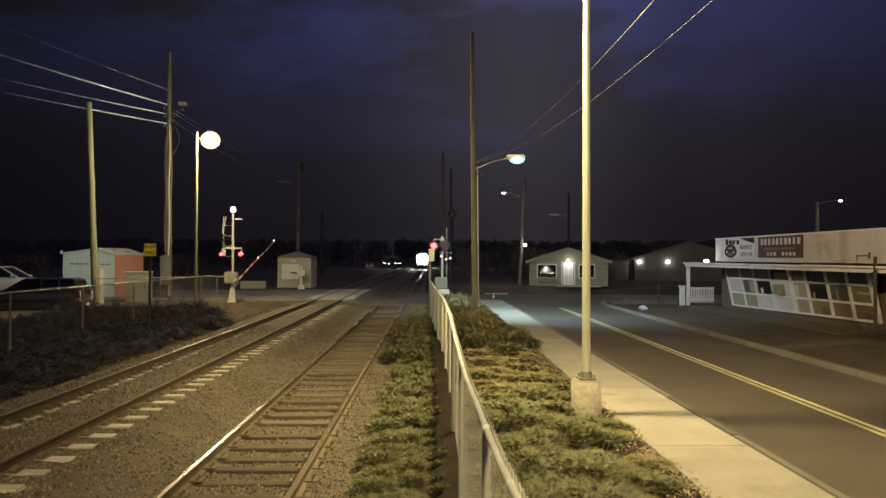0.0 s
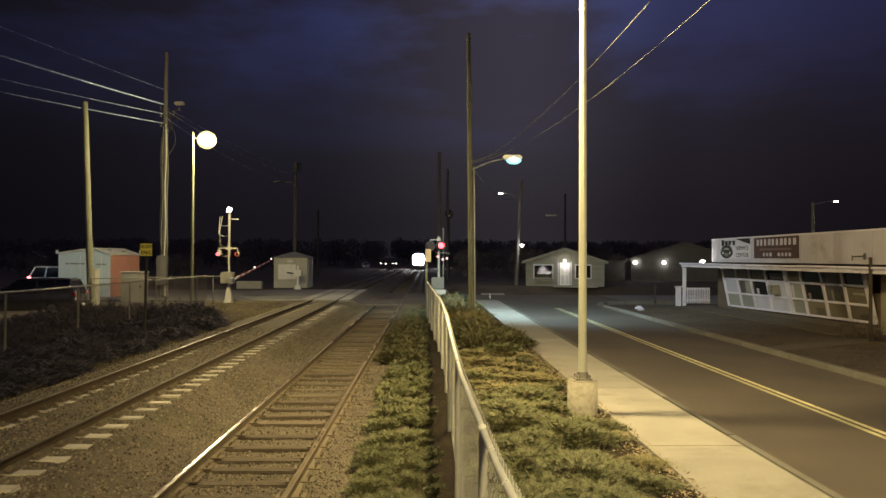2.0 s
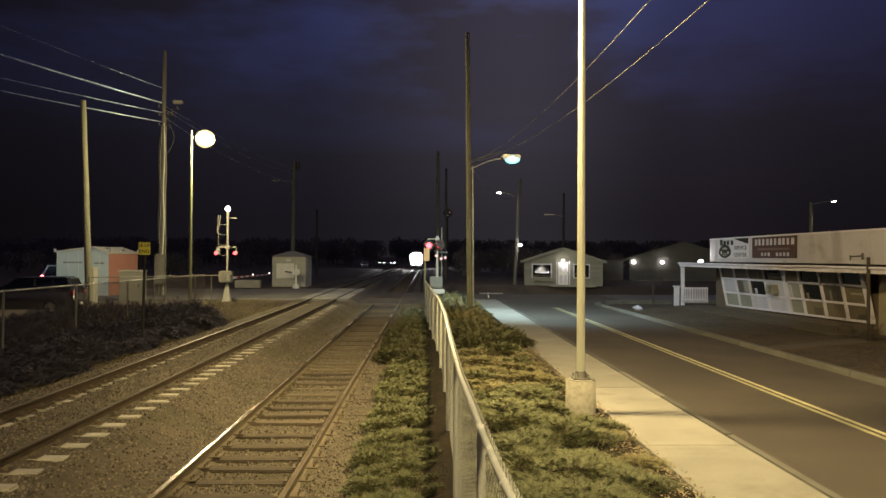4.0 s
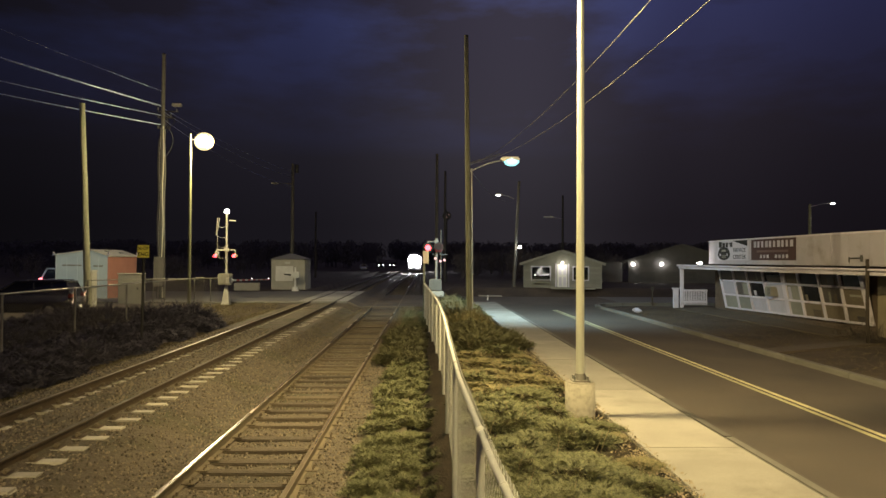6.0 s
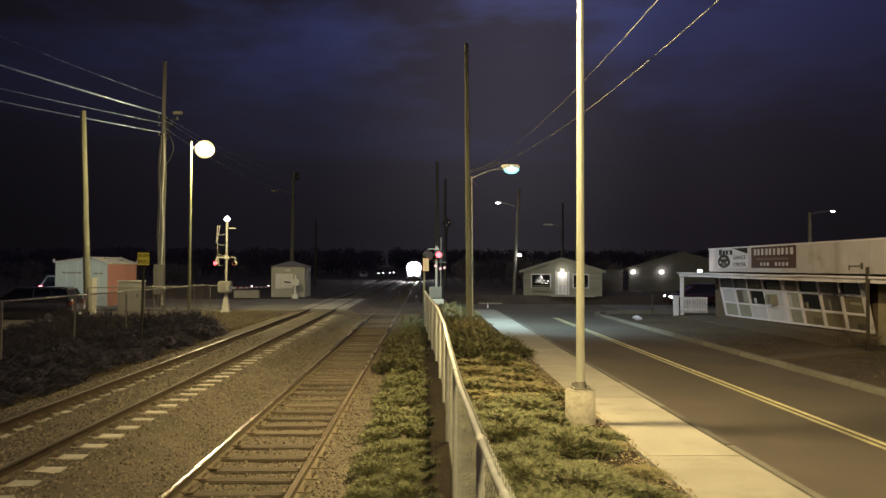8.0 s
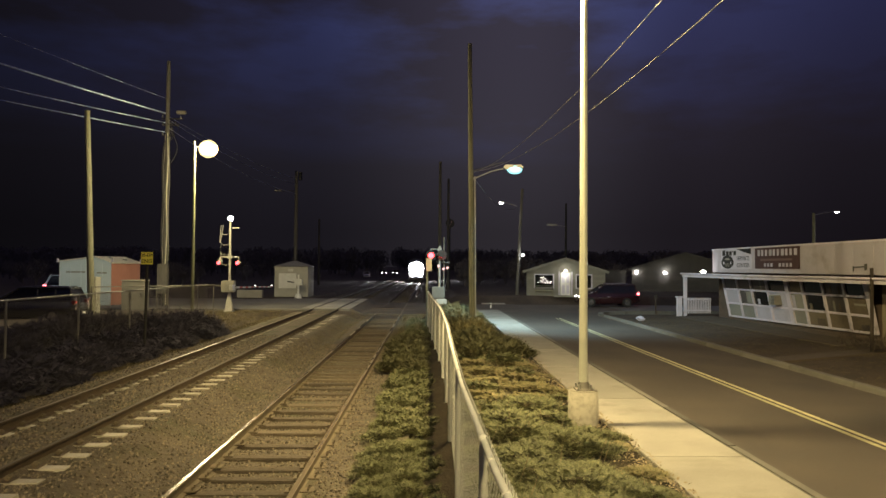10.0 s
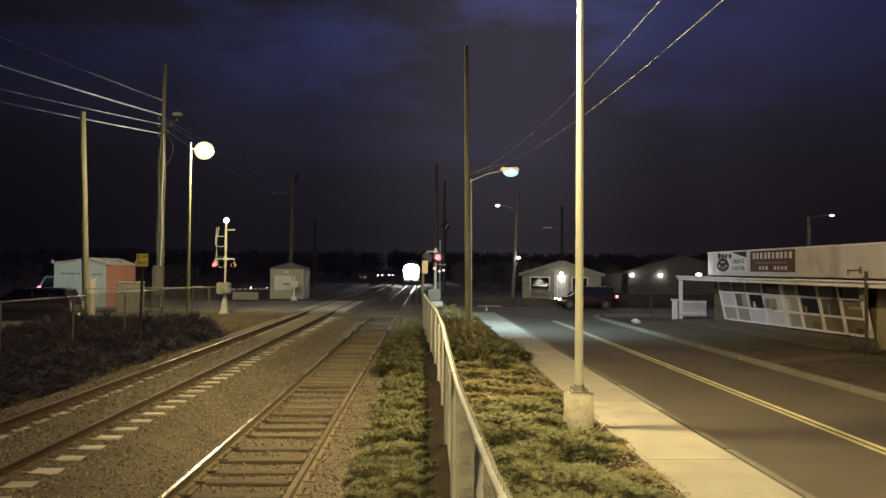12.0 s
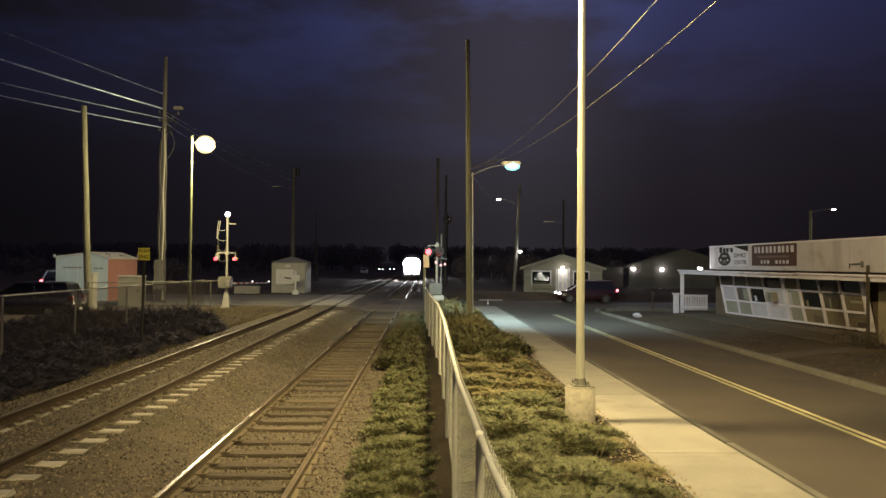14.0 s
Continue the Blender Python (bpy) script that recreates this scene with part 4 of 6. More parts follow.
def dead_grass():
    """Tufts of dead grass along the ballast's edge, by the crossing and on the verge."""
    rng = np.random.default_rng(33)
    V, Fc = [], []

    def tuft(x, y, h):
        z = ground_height(x, y)
        if -8.6 < x < -0.3 and y < 42:
            z = max(z, ballast_height(x, y))
        for i in range(5):
            a = rng.uniform(0, 6.283)
            p = np.array((x + rng.normal(0, 0.03), y + rng.normal(0, 0.03), z))
            t = p + np.array((math.cos(a) * h * 0.7, math.sin(a) * h * 0.7, h * rng.uniform(0.5, 1.0)))
            w = np.array((-math.sin(a), math.cos(a), 0)) * 0.006
            k = len(V)
            V.extend((p - w, p + w, t))
            Fc.append((k, k + 1, k + 2))
    for i in range(2600):
        tuft(-8.15 - abs(rng.normal(0, 0.35)), rng.uniform(8, 40), rng.uniform(0.05, 0.16))
    for i in range(4200):
        tuft(rng.uniform(-12.5, -8.3), rng.uniform(31, 41), rng.uniform(0.05, 0.15))
    for i in range(1200):
        tuft(rng.uniform(-4.4, -3.5), rng.uniform(20, 41), rng.uniform(0.03, 0.10))
    for i in range(3200):
        tuft(rng.uniform(10.8, 15.4), rng.uniform(15, 41), rng.uniform(0.03, 0.07))
    for i in range(3200):
        tuft(rng.uniform(0.5, 2.9), rng.uniform(27, 42), rng.uniform(0.10, 0.5))
    for i in range(1500):
        tuft(rng.uniform(-1.3, 0.0), rng.uniform(29, 41), rng.uniform(0.08, 0.35))
    tagged(raw("dead_grass", V, Fc, M_BLADE), "thin tufts of dead winter grass", "grass", "", "stuff")


# ---- posts, poles and cables ----
def lamp_post():
    """The near lamp post on its concrete drum, with an arm and head over the tracks' side."""
    th = thing("lamp_post", (POST[0], POST[1], -0.42), "pale painted steel lamp post on a round concrete base", "lamp post", "lamp posts")
    bm = B()
    rod(bm, (0, 0, -0.2), (0, 0, 0.76), 0.270, 0.262, 28)
    bmesh.ops.bevel(bm, geom=[e for e in bm.edges if all(v.co.z > 0.7 for v in e.verts)], offset=0.025, segments=2, affect="EDGES")
    smooth(part("concrete_base", bm, M_CAST, th, "round cast concrete base"))
    bm = B()
    box(bm, -0.15, 0.15, -0.15, 0.15, 0.76, 0.79, 0.006)
    part("base_plate", bm, M_OLDPOST, th)
    for a in (45, 135, 225, 315):
        bm = B()
        c = (0.155 * math.cos(radians(a)), 0.155 * math.sin(radians(a)))
        rod(bm, (*c, 0.79), (*c, 0.86), 0.022, seg=6)
        part("bolt", bm, M_GALV, th)
    bm = B()
    rod(bm, (0, 0, 0.79), (0, 0, 8.9), 0.076, 0.056, 24)
    smooth(part("shaft", bm, M_LAMPP, th))
    bm = B()
    rod(bm, (0, 0, 0.79), (0, 0, 0.90), 0.112, 0.092, 24)
    smooth(part("collar", bm, M_OLDPOST, th, "dull cast collar"))
    bm = B()
    rod(bm, (0, 0, 8.7), (-0.75, 0, 8.95), 0.035, 0.03, 12)
    smooth(part("arm", bm, M_POSTW, th))
    hd = B()
    box(hd, -1.35, -0.7, -0.17, 0.17, 8.88, 9.06, 0.05)
    head = part("lamp_head", hd, M_GALV, th)
    bm = B()
    ball(bm, (-1.05, 0, 8.87), 0.2, 1.2, 0.75, 0.45)
    o = smooth(part("lens", bm, G_WARM, head, "glowing warm lens"))
    o.visible_shadow = False
    copy_thing(th, pose(2.6, -6.5, -0.42))


def utility_pole(name, place, height, r0, r1, label, lean=(0, 0), wood=None):
    th = thing(name, place, label, "utility pole", "utility poles")
    bm = B()
    n, seg = 10, 14
    rings = []
    for i in range(n + 1):
        a = i / n
        r = r0 + (r1 - r0) * a
        wob = 0.02 * noise.noise((place[0], place[1], i * 0.6))
        z = -0.4 if i == 0 else a * height
        rings.append([bm.verts.new((lean[0] * z + wob + r * math.cos(6.2832 * k / seg), lean[1] * z + r * math.sin(6.2832 * k / seg), z)) for k in range(seg)])
    for p, q in zip(rings, rings[1:]):
        for k in range(seg):
            bm.faces.new((p[k], p[(k + 1) % seg], q[(k + 1) % seg], q[k]))
    bm.faces.new(rings[-1])
    smooth(part("pole", bm, wood or M_WOODP, th))
    return th


def cobra_arm(th, z, reach, rise, lens_mat, size=1.0, y=0.0, shadow=False, bulb=None):
    """A bracket arm with a lamp head and its glowing lens, reaching along x."""
    s = 1 if reach > 0 else -1
    bm = B()
    prev = (0, 0, z)
    for i in range(1, 7):
        t = i / 6
        p = (reach * t, y * t, z + rise * math.sin(t * 1.4))
        rod(bm, prev, p, 0.028, seg=8)
        prev = p
    smooth(part("bracket_arm", bm, M_GALV, th))
    bm = B()
    box(bm, min(0, s * 0.62) * size, max(0, s * 0.62) * size, -0.15 * size, 0.15 * size, -0.02, 0.13 * size, 0.045 * size, Matrix.Translation(prev))
    head = part("lamp_head", bm, M_GALV, th)
    bm = B()
    ball(bm, (prev[0] + s * 0.36 * size, prev[1], prev[2] - 0.02), 0.2 * size, 1.25, 0.85, 0.75 if bulb else 0.45)
    o = smooth(part("lens", bm, lens_mat, head, "glowing lens"))
    o.visible_shadow = shadow
    # With a bulb, lens and bulb are drawn large, as the lamp's glare.
    if bulb:
        bm = B()
        ball(bm, (prev[0] + s * 0.36 * size, prev[1] - 0.06 * size, prev[2] - 0.03), 0.16 * size, 1.2, 0.85, 0.7)
        o = smooth(part("bulb", bm, bulb, head, "bulb enlarged to the bright core of the glare"))
        o.visible_shadow = False
    return prev


def poles():
    utility_pole("utility_pole", (-17.84, 38, -0.2), 10.95, 0.185, 0.14, "bare wooden pole beside the shed", (-0.040, 0))
    # pole with cable risers and equipment
    th = utility_pole("utility_pole", (-16.45, 44.7, -0.2), 15.6, 0.185, 0.11, "tall wooden utility pole with cable risers and a meter box", (0, 0), M_POLED)
    for dx, r, top, m in ((-0.26, 0.028, 10.2, M_BLACK), (0.29, 0.024, 10.8, M_CABIND), (0.13, 0.034, 11.0, M_POSTW), (0.02, 0.022, 10.6, M_CABLE), (-0.14, 0.02, 10.9, M_OLDPOST)):
        bm = B()
        bends = [(dx * 0.75 + 0.035 * math.sin(1.3 * k + 9 * dx), -0.2 + 0.03 * k / 12, 0.2 + (top - 0.2) * k / 12) for k in range(13)]
        rings = [[bm.verts.new((x + r * math.cos(6.2832 * i / 8), y + r * math.sin(6.2832 * i / 8), z)) for i in range(8)] for x, y, z in bends]
        for p, q in zip(rings, rings[1:]):
            for i in range(8):
                bm.faces.new((p[i], p[(i + 1) % 8], q[(i + 1) % 8], q[i]))
        bm.faces.new(rings[-1])
        smooth(part("cable_riser", bm, m, th))
    bm = B()
    box(bm, -0.34, 0.30, -0.48, -0.16, 0.9, 2.75, 0.03)
    part("meter_box", bm, M_POLED, th, "grey steel meter box")
    for z, dx in ((11.9, 0.95), (11.5, 0.75), (10.85, 0.45)):
        bm = B()
        box(bm, -0.35, dx, -0.05, 0.05, z, z + 0.08, 0.01)
        part("cross_arm", bm, M_BLACK, th)
    for x, z in ((-0.30, 12.10), (-0.28, 11.60), (-0.28, 11.0), (0.24, 11.7), (0.26, 11.3), (0.5, 11.68), (0.85, 12.0)):
        bm = B()
        rod(bm, (x, -0.06, z - 0.09), (x, -0.06, z + 0.10), 0.055, 0.035, 10)
        part("insulator", bm, M_CABLE, th)
    for x, w, z in ((-0.12, 0.16, 11.2), (0.16, 0.30, 11.3), (0.05, 0.42, 11.6), (0.30, 0.5, 11.7)):
        bm = B()
        prev = Vector((x, -0.2, z))
        for i in range(1, 9):
            a = i / 8
            p = Vector((x + w * math.sin(3.14 * a), -0.24, z - 0.9 * a))
            rod(bm, prev, p, 0.018, seg=6)
            prev = p
        part("cable_tail", bm, M_BLACK, th)
    bm = B()
    box(bm, 0.55, 1.15, -0.15, 0.15, 12.25, 12.46, 0.05)
    part("lamp_head", bm, M_OLDPOST, th, "unlit grey lamp head")
    bm = B()
    prev = Vector((0.25, -0.1, 11.1))
    for i in range(1, 12):
        t = i / 11
        p = Vector((0.25 + 0.42 * math.sin(t * 3.1), -0.12, 11.1 - 2.0 * t))
        rod(bm, prev, p, 0.018, seg=6)
        prev = p
    part("cable_loop", bm, M_CABLE, th)
    # yard lamp
    th = thing("yard_lamp", (-11.86, 36, -0.2), "slim steel yard lamp with a glowing warm head", "lamp post", "lamp posts")
    bm = B()
    rod(bm, (0, 0, -0.3), (0, 0, 9.05), 0.095, 0.062, 16)
    smooth(part("shaft", bm, M_YARDP, th))
    bm = B()
    rod(bm, (0, 0, 8.7), (0.65, 0, 8.82), 0.03, seg=8)
    part("arm", bm, M_GALV, th)
    bm = B()
    box(bm, 0.46, 0.94, -0.16, 0.16, 8.74, 8.90, 0.04)
    head = part("lamp_head", bm, M_GALV, th)
    # Lens and bulb are enlarged to the lamp's glare: yellow rim, white core.
    bm = B()
    ball(bm, (0.70, -0.05, 8.62), 0.47, 1.05, 0.7, 0.97)
    o = smooth(part("lens", bm, G_WARM, head, "warm drop lens enlarged to the lamp's glare"))
    o.visible_shadow = False
    bm = B()
    ball(bm, (0.70, -0.24, 8.61), 0.33, 1.05, 0.7, 0.97)
    o = smooth(part("bulb", bm, G_BULB, head, "bulb enlarged to the white core of the glare"))
    o.visible_shadow = False
    # pole behind the relay hut
    th = utility_pole("utility_pole", (-11.6, 62.5, -0.1), 11.0, 0.19, 0.13, "wooden utility pole behind the relay hut", (0, 0), M_POLED)
    bm = B()
    rod(bm, (0.35, 0, 10.2), (0.35, 0, 10.9), 0.16, seg=10)
    part("transformer", bm, M_BLACK, th)
    bm = B()
    box(bm, -1.3, 0.1, -0.03, 0.03, 9.2, 9.26, 0.01)
    part("bracket_arm", bm, M_POLED, th)
    bm = B()
    box(bm, -1.9, -1.25, -0.14, 0.14, 9.18, 9.32, 0.03)
    part("lamp_head", bm, M_OLDPOST, th, "unlit lamp head")
    # street pole with the cool lamp
    th = utility_pole("street_lamp_pole", (2.09, 32, -0.35), 13.1, 0.135, 0.095, "tall wooden pole with a cool white street lamp", (-0.014, 0))
    cobra_arm(th, 6.86, 1.40, 0.50, G_COOL, 1.4, bulb=G_CBULB)
    bm = B()
    rod(bm, (0, 0, 7.25), (1.4, 0, 7.68), 0.018, seg=6)
    part("stay_wire", bm, M_CABLE, th)
    bm = B()
    rod(bm, (0.15, -0.09, 0.1), (0.08, -0.06, 7.0), 0.035, seg=8)
    smooth(part("cable_riser", bm, M_GALV, th))
    # far street pole
    th = utility_pole("street_lamp_pole", (7.46, 58, -0.2), 9.2, 0.15, 0.11, "far wooden pole with two lit lamps", (0.047, 0), M_POLED)
    cobra_arm(th, 7.75, -1.05, 0.3, G_WHITE, 0.75)
    bm = B()
    rod(bm, (0.16, 0, 3.6), (0.42, -0.3, 3.7), 0.03, seg=8)
    part("bracket", bm, M_GALV, th)
    bm = B()
    ball(bm, (0.43, -0.35, 3.72), 0.13, 1, 1, 0.9)
    o = smooth(part("flood_lens", bm, G_WHITE, th, "bright white flood lamp"))
    o.visible_shadow = False
    # lot lamp behind the shop
    th = utility_pole("street_lamp_pole", (30.65, 55, -0.1), 7.1, 0.14, 0.10, "lamp pole behind the shop")
    cobra_arm(th, 6.9, 1.6, 0.3, G_WHITE, 0.75)
    # lot lamp that lights the shed
    th = utility_pole("street_lamp_pole", (-34.3, 36, -0.1), 8.8, 0.15, 0.11, "lamp pole in the yard beyond the shed")
    cobra_arm(th, 8.3, 1.0, 0.3, G_WHITE, 0.9)
    # unlit pole beyond the house
    th = utility_pole("utility_pole", (14.9, 75, -0.1), 9.5, 0.15, 0.10, "dark pole beyond the small house", (0, 0), M_BLACK)
    bm = B()
    box(bm, -2.1, -1.0, -0.15, 0.15, 7.1, 7.25, 0.03)
    part("lamp_head", bm, M_GALV, th, "unlit lamp head")
    bm = B()
    rod(bm, (0, 0, 7.0), (-1.1, 0, 7.18), 0.03, seg=8)
    part("bracket_arm", bm, M_GALV, th)
    th = thing("railway_signal", (2.62, 80, -1.75), "far dark railway signal with three faint lamps", "signal")
    part("mast", rod(B(), (0, 0, -0.2), (0, 0, 9.8), 0.09, 0.07, 10), M_BLACK, th)
    part("target", rod(B(), (0, -0.12, 9.2), (0, -0.06, 9.2), 0.5, seg=20), M_BLACK, th)
    for x, z in ((-0.25, 9.32), (0.22, 9.32), (0.0, 9.0)):
        part("lamp", rod(B(), (x, -0.16, z), (x, -0.12, z), 0.035, seg=10), G_PINK, th, "small faint lamp")
    for x, y in ((1.15, 62), (2.25, 74), (-14.5, 95)):
        utility_pole("utility_pole", (x, y, -0.2), 12 if x > 0 else 9, 0.17, 0.12, "dark wooden pole along the railway", (0, 0), M_POLED)


def cables():
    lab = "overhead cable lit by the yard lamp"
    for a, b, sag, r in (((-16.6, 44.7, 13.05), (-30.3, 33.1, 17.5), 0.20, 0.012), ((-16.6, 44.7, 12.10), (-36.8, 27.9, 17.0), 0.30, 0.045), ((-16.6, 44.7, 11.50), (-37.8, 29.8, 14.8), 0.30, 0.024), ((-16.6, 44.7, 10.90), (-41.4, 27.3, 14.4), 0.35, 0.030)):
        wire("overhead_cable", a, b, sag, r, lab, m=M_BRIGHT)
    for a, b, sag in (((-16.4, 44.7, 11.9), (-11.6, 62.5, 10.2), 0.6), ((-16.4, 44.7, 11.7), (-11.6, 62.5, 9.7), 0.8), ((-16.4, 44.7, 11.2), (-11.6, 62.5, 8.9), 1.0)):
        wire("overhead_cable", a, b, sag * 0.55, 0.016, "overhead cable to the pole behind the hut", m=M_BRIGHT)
    wire("overhead_cable", (1.85, 32, 6.72), (5.94, -5, 10.95), 1.84, 0.008, "overhead cable along the street")
    wire("overhead_cable", (1.85, 32, 6.84), (6.27, -5, 9.4), 1.84, 0.008, "overhead cable along the street")
    wire("overhead_cable", (1.85, 32, 7.0), (7.25, 58, 7.4), 0.7, 0.014, "overhead cable between the street poles")


# ---- level crossing ----
def flasher(th, x, y, z, r=0.165, hood=True):
    """A crossing lamp: dark backing disc, hood and a turning lens that glows on one face."""
    bm = B()
    rod(bm, (x, y + 0.02, z), (x, y + 0.05, z), r * 1.75 if r > 0.15 else r * 1.3, seg=24)
    back = part("backing_disc", bm, M_BLACK if r > 0.15 else M_CABIN, th)
    if hood:
        bm = B()
        bmesh.ops.create_cone(bm, cap_ends=False, segments=20, radius1=r * 1.1, radius2=r * 1.1, depth=0.3, matrix=Matrix.Translation((x, y - 0.13, z)) @ pose(0, 0, 0, 90))
        bmesh.ops.delete(bm, geom=[f for f in bm.faces if f.calc_center_median().z < z - 0.09], context="FACES")
        part("hood", bm, M_BLACK if r > 0.15 else M_CABIN, back)
    ln = B()
    rod(ln, (0, -0.02, 0), (0, 0.0, 0), r, seg=20)
    rod(ln, (0, 0.001, 0), (0, 0.02, 0), r, seg=20)
    for f in ln.faces:
        f.material_index = 0 if f.calc_center_median().y < 0.0005 else 1
    lens = part("lens", ln, [G_RED, M_BLACK], th, "red flashing lens")
    lens.matrix_local = pose(x, y - 0.17, z)
    return lens


def crossing_mast(name, place, label, height, arm_z, xs, ladder):
    th = thing(name, place, label, "crossing signal", "crossing signals")
    bm = B()
    rod(bm, (0, 0, 0.9), (0, 0, height), 0.065, seg=14)
    smooth(part("mast", bm, M_MAST, th))
    bm = B()
    bmesh.ops.create_cone(bm, cap_ends=True, segments=4, radius1=0.30, radius2=0.10, depth=1.0, matrix=Matrix.Translation((0, 0, 0.5)) @ pose(0, 0, 0, 0, 0, 45))
    box(bm, -0.26, 0.26, -0.26, 0.26, -0.3, 0.04, 0.02)
    part("foot", bm, M_MAST, th, "tapered cast foot")
    bm = B()
    box(bm, -0.42, 0.30, -0.26, 0.26, 1.05, 1.72, 0.05)
    part("gate_machine", bm, M_CABIND, th, "grey gate machine housing")
    bm = B()
    rod(bm, (min(xs), 0, arm_z), (max(xs), 0, arm_z), 0.04, seg=10)
    box(bm, -0.12, 0.12, -0.09, 0.09, arm_z - 0.1, arm_z + 0.1, 0.02)
    part("cross_arm", bm, M_MAST, th)
    for x in xs:
        bm = B()
        rod(bm, (x, 0, arm_z), (x, -0.05, arm_z - 0.3), 0.03, seg=8)
        part("lamp_bracket", bm, M_MAST, th)
    if ladder:
        bm = B()
        for i in range(4):
            z = height - 0.75 - 0.58 * i
            prev = (0, 0, z)
            for k in range(1, 6):
                a = k / 5
                p = (-0.52 * a, 0, z - 0.10 * math.sin(a * 3.14))
                rod(bm, prev, p, 0.014, seg=6)
                prev = p
        rod(bm, (-0.52, 0, height - 0.3), (-0.60, 0, height - 1.3), 0.02, seg=6)
        rod(bm, (-0.40, 0, height - 0.3), (-0.56, 0, height - 1.3), 0.02, seg=6)
        rod(bm, (-0.52, 0, height - 1.3), (-0.52, 0, height - 2.5), 0.014, seg=6)
        part("ladder_rungs", bm, M_MAST, th)
        bm = B()
        box(bm, -0.64, -0.42, -0.08, 0.08, height - 2.55, height - 2.2, 0.02)
        part("junction_box", bm, M_MAST, th)
        bm = B()
        box(bm, 0.1, 0.52, -0.06, 0.06, height - 0.5, height - 0.42, 0.015)
        part("bell_bracket", bm, M_MAST, th)
        # White globe on the mast top, given a glowing material.
        bm = B()
        ball(bm, (0, 0, height + 0.08), 0.14)
        smooth(part("top_lamp", bm, G_WHITE, th, "glowing white globe"))
    return th


FLASH = []        # lenses with the moments at which they are lit


def crossing():
    near = crossing_mast("crossing_signal", (-11.19, 40.3, -0.08), "white railway crossing signal with red flashers and a gate", 5.17, 3.05, (-0.56, 0.49), True)
    FLASH.append((flasher(near, -0.56, -0.05, 2.72, 0.095), "always"))
    FLASH.append((flasher(near, 0.49, -0.05, 2.72, 0.095), "b"))
    # gate arm on its pivot
    bm = B()
    L, n = 9.2, 14
    for i in range(n):
        w0, w1 = 0.12 - 0.07 * i / n, 0.12 - 0.07 * (i + 1) / n
        box(bm, -0.02, 0.02, L * i / n, L * (i + 1) / n, -w0 / 2, w0 / 2, 0, slot=i % 2)
    arm = part("gate_arm", bm, [M_WHITEP, mat("stripe_red", (0.40, 0.04, 0.04), (0.55, 0.07, 0.06), 0.5, bump=0)], near, "red and white striped gate arm")
    for y in (4.45, 9.15):
        bm = B()
        ball(bm, (0, y, 0.09), 0.045, seg=10, rings=6)
        part("arm_lamp", bm, G_TIP, arm, "small lit arm lamp")
    bm = B()
    box(bm, -0.10, 0.10, -1.15, -0.5, -0.16, 0.16, 0.02)
    part("counterweight", bm, M_GALV, arm)
    arm.matrix_local = pose(0.38, 0, 1.4, 14)
    far = crossing_mast("crossing_signal", (0.74, 40.3, -0.35), "crossing signal with red flashers beside the fence", 4.05, 3.86, (-0.50, 0.10), False)
    FLASH.append((flasher(far, -0.49, -0.12, 3.50), "b"))
    FLASH.append((flasher(far, 0.12, -0.22, 3.53), "a"))
    bm = B()
    rod(bm, (0.26, 0.3, 0), (0.26, 0.3, 4.55), 0.04, seg=10)
    part("spare_pole", bm, M_OLDPOST, far)
    bm = B()
    rod(bm, (-0.2, 0.1, 3.14), (0.6, 0.1, 3.10), 0.035, seg=8)
    part("rear_cross_arm", bm, M_OLDPOST, far)
    for x, z in ((-0.06, 2.90), (0.22, 2.74), (0.46, 2.80)):
        bm = B()
        rod(bm, (x, -0.1, z), (x, -0.02, z), 0.075, seg=14)
        part("small_lamp", bm, G_PINK, far, "small pale lamp")
    bm = B()
    box(bm, -0.42, 0.42, -0.3, 0.3, 0.72, 1.02, 0.04)
    part("case_lid", bm, M_CABIN, far)


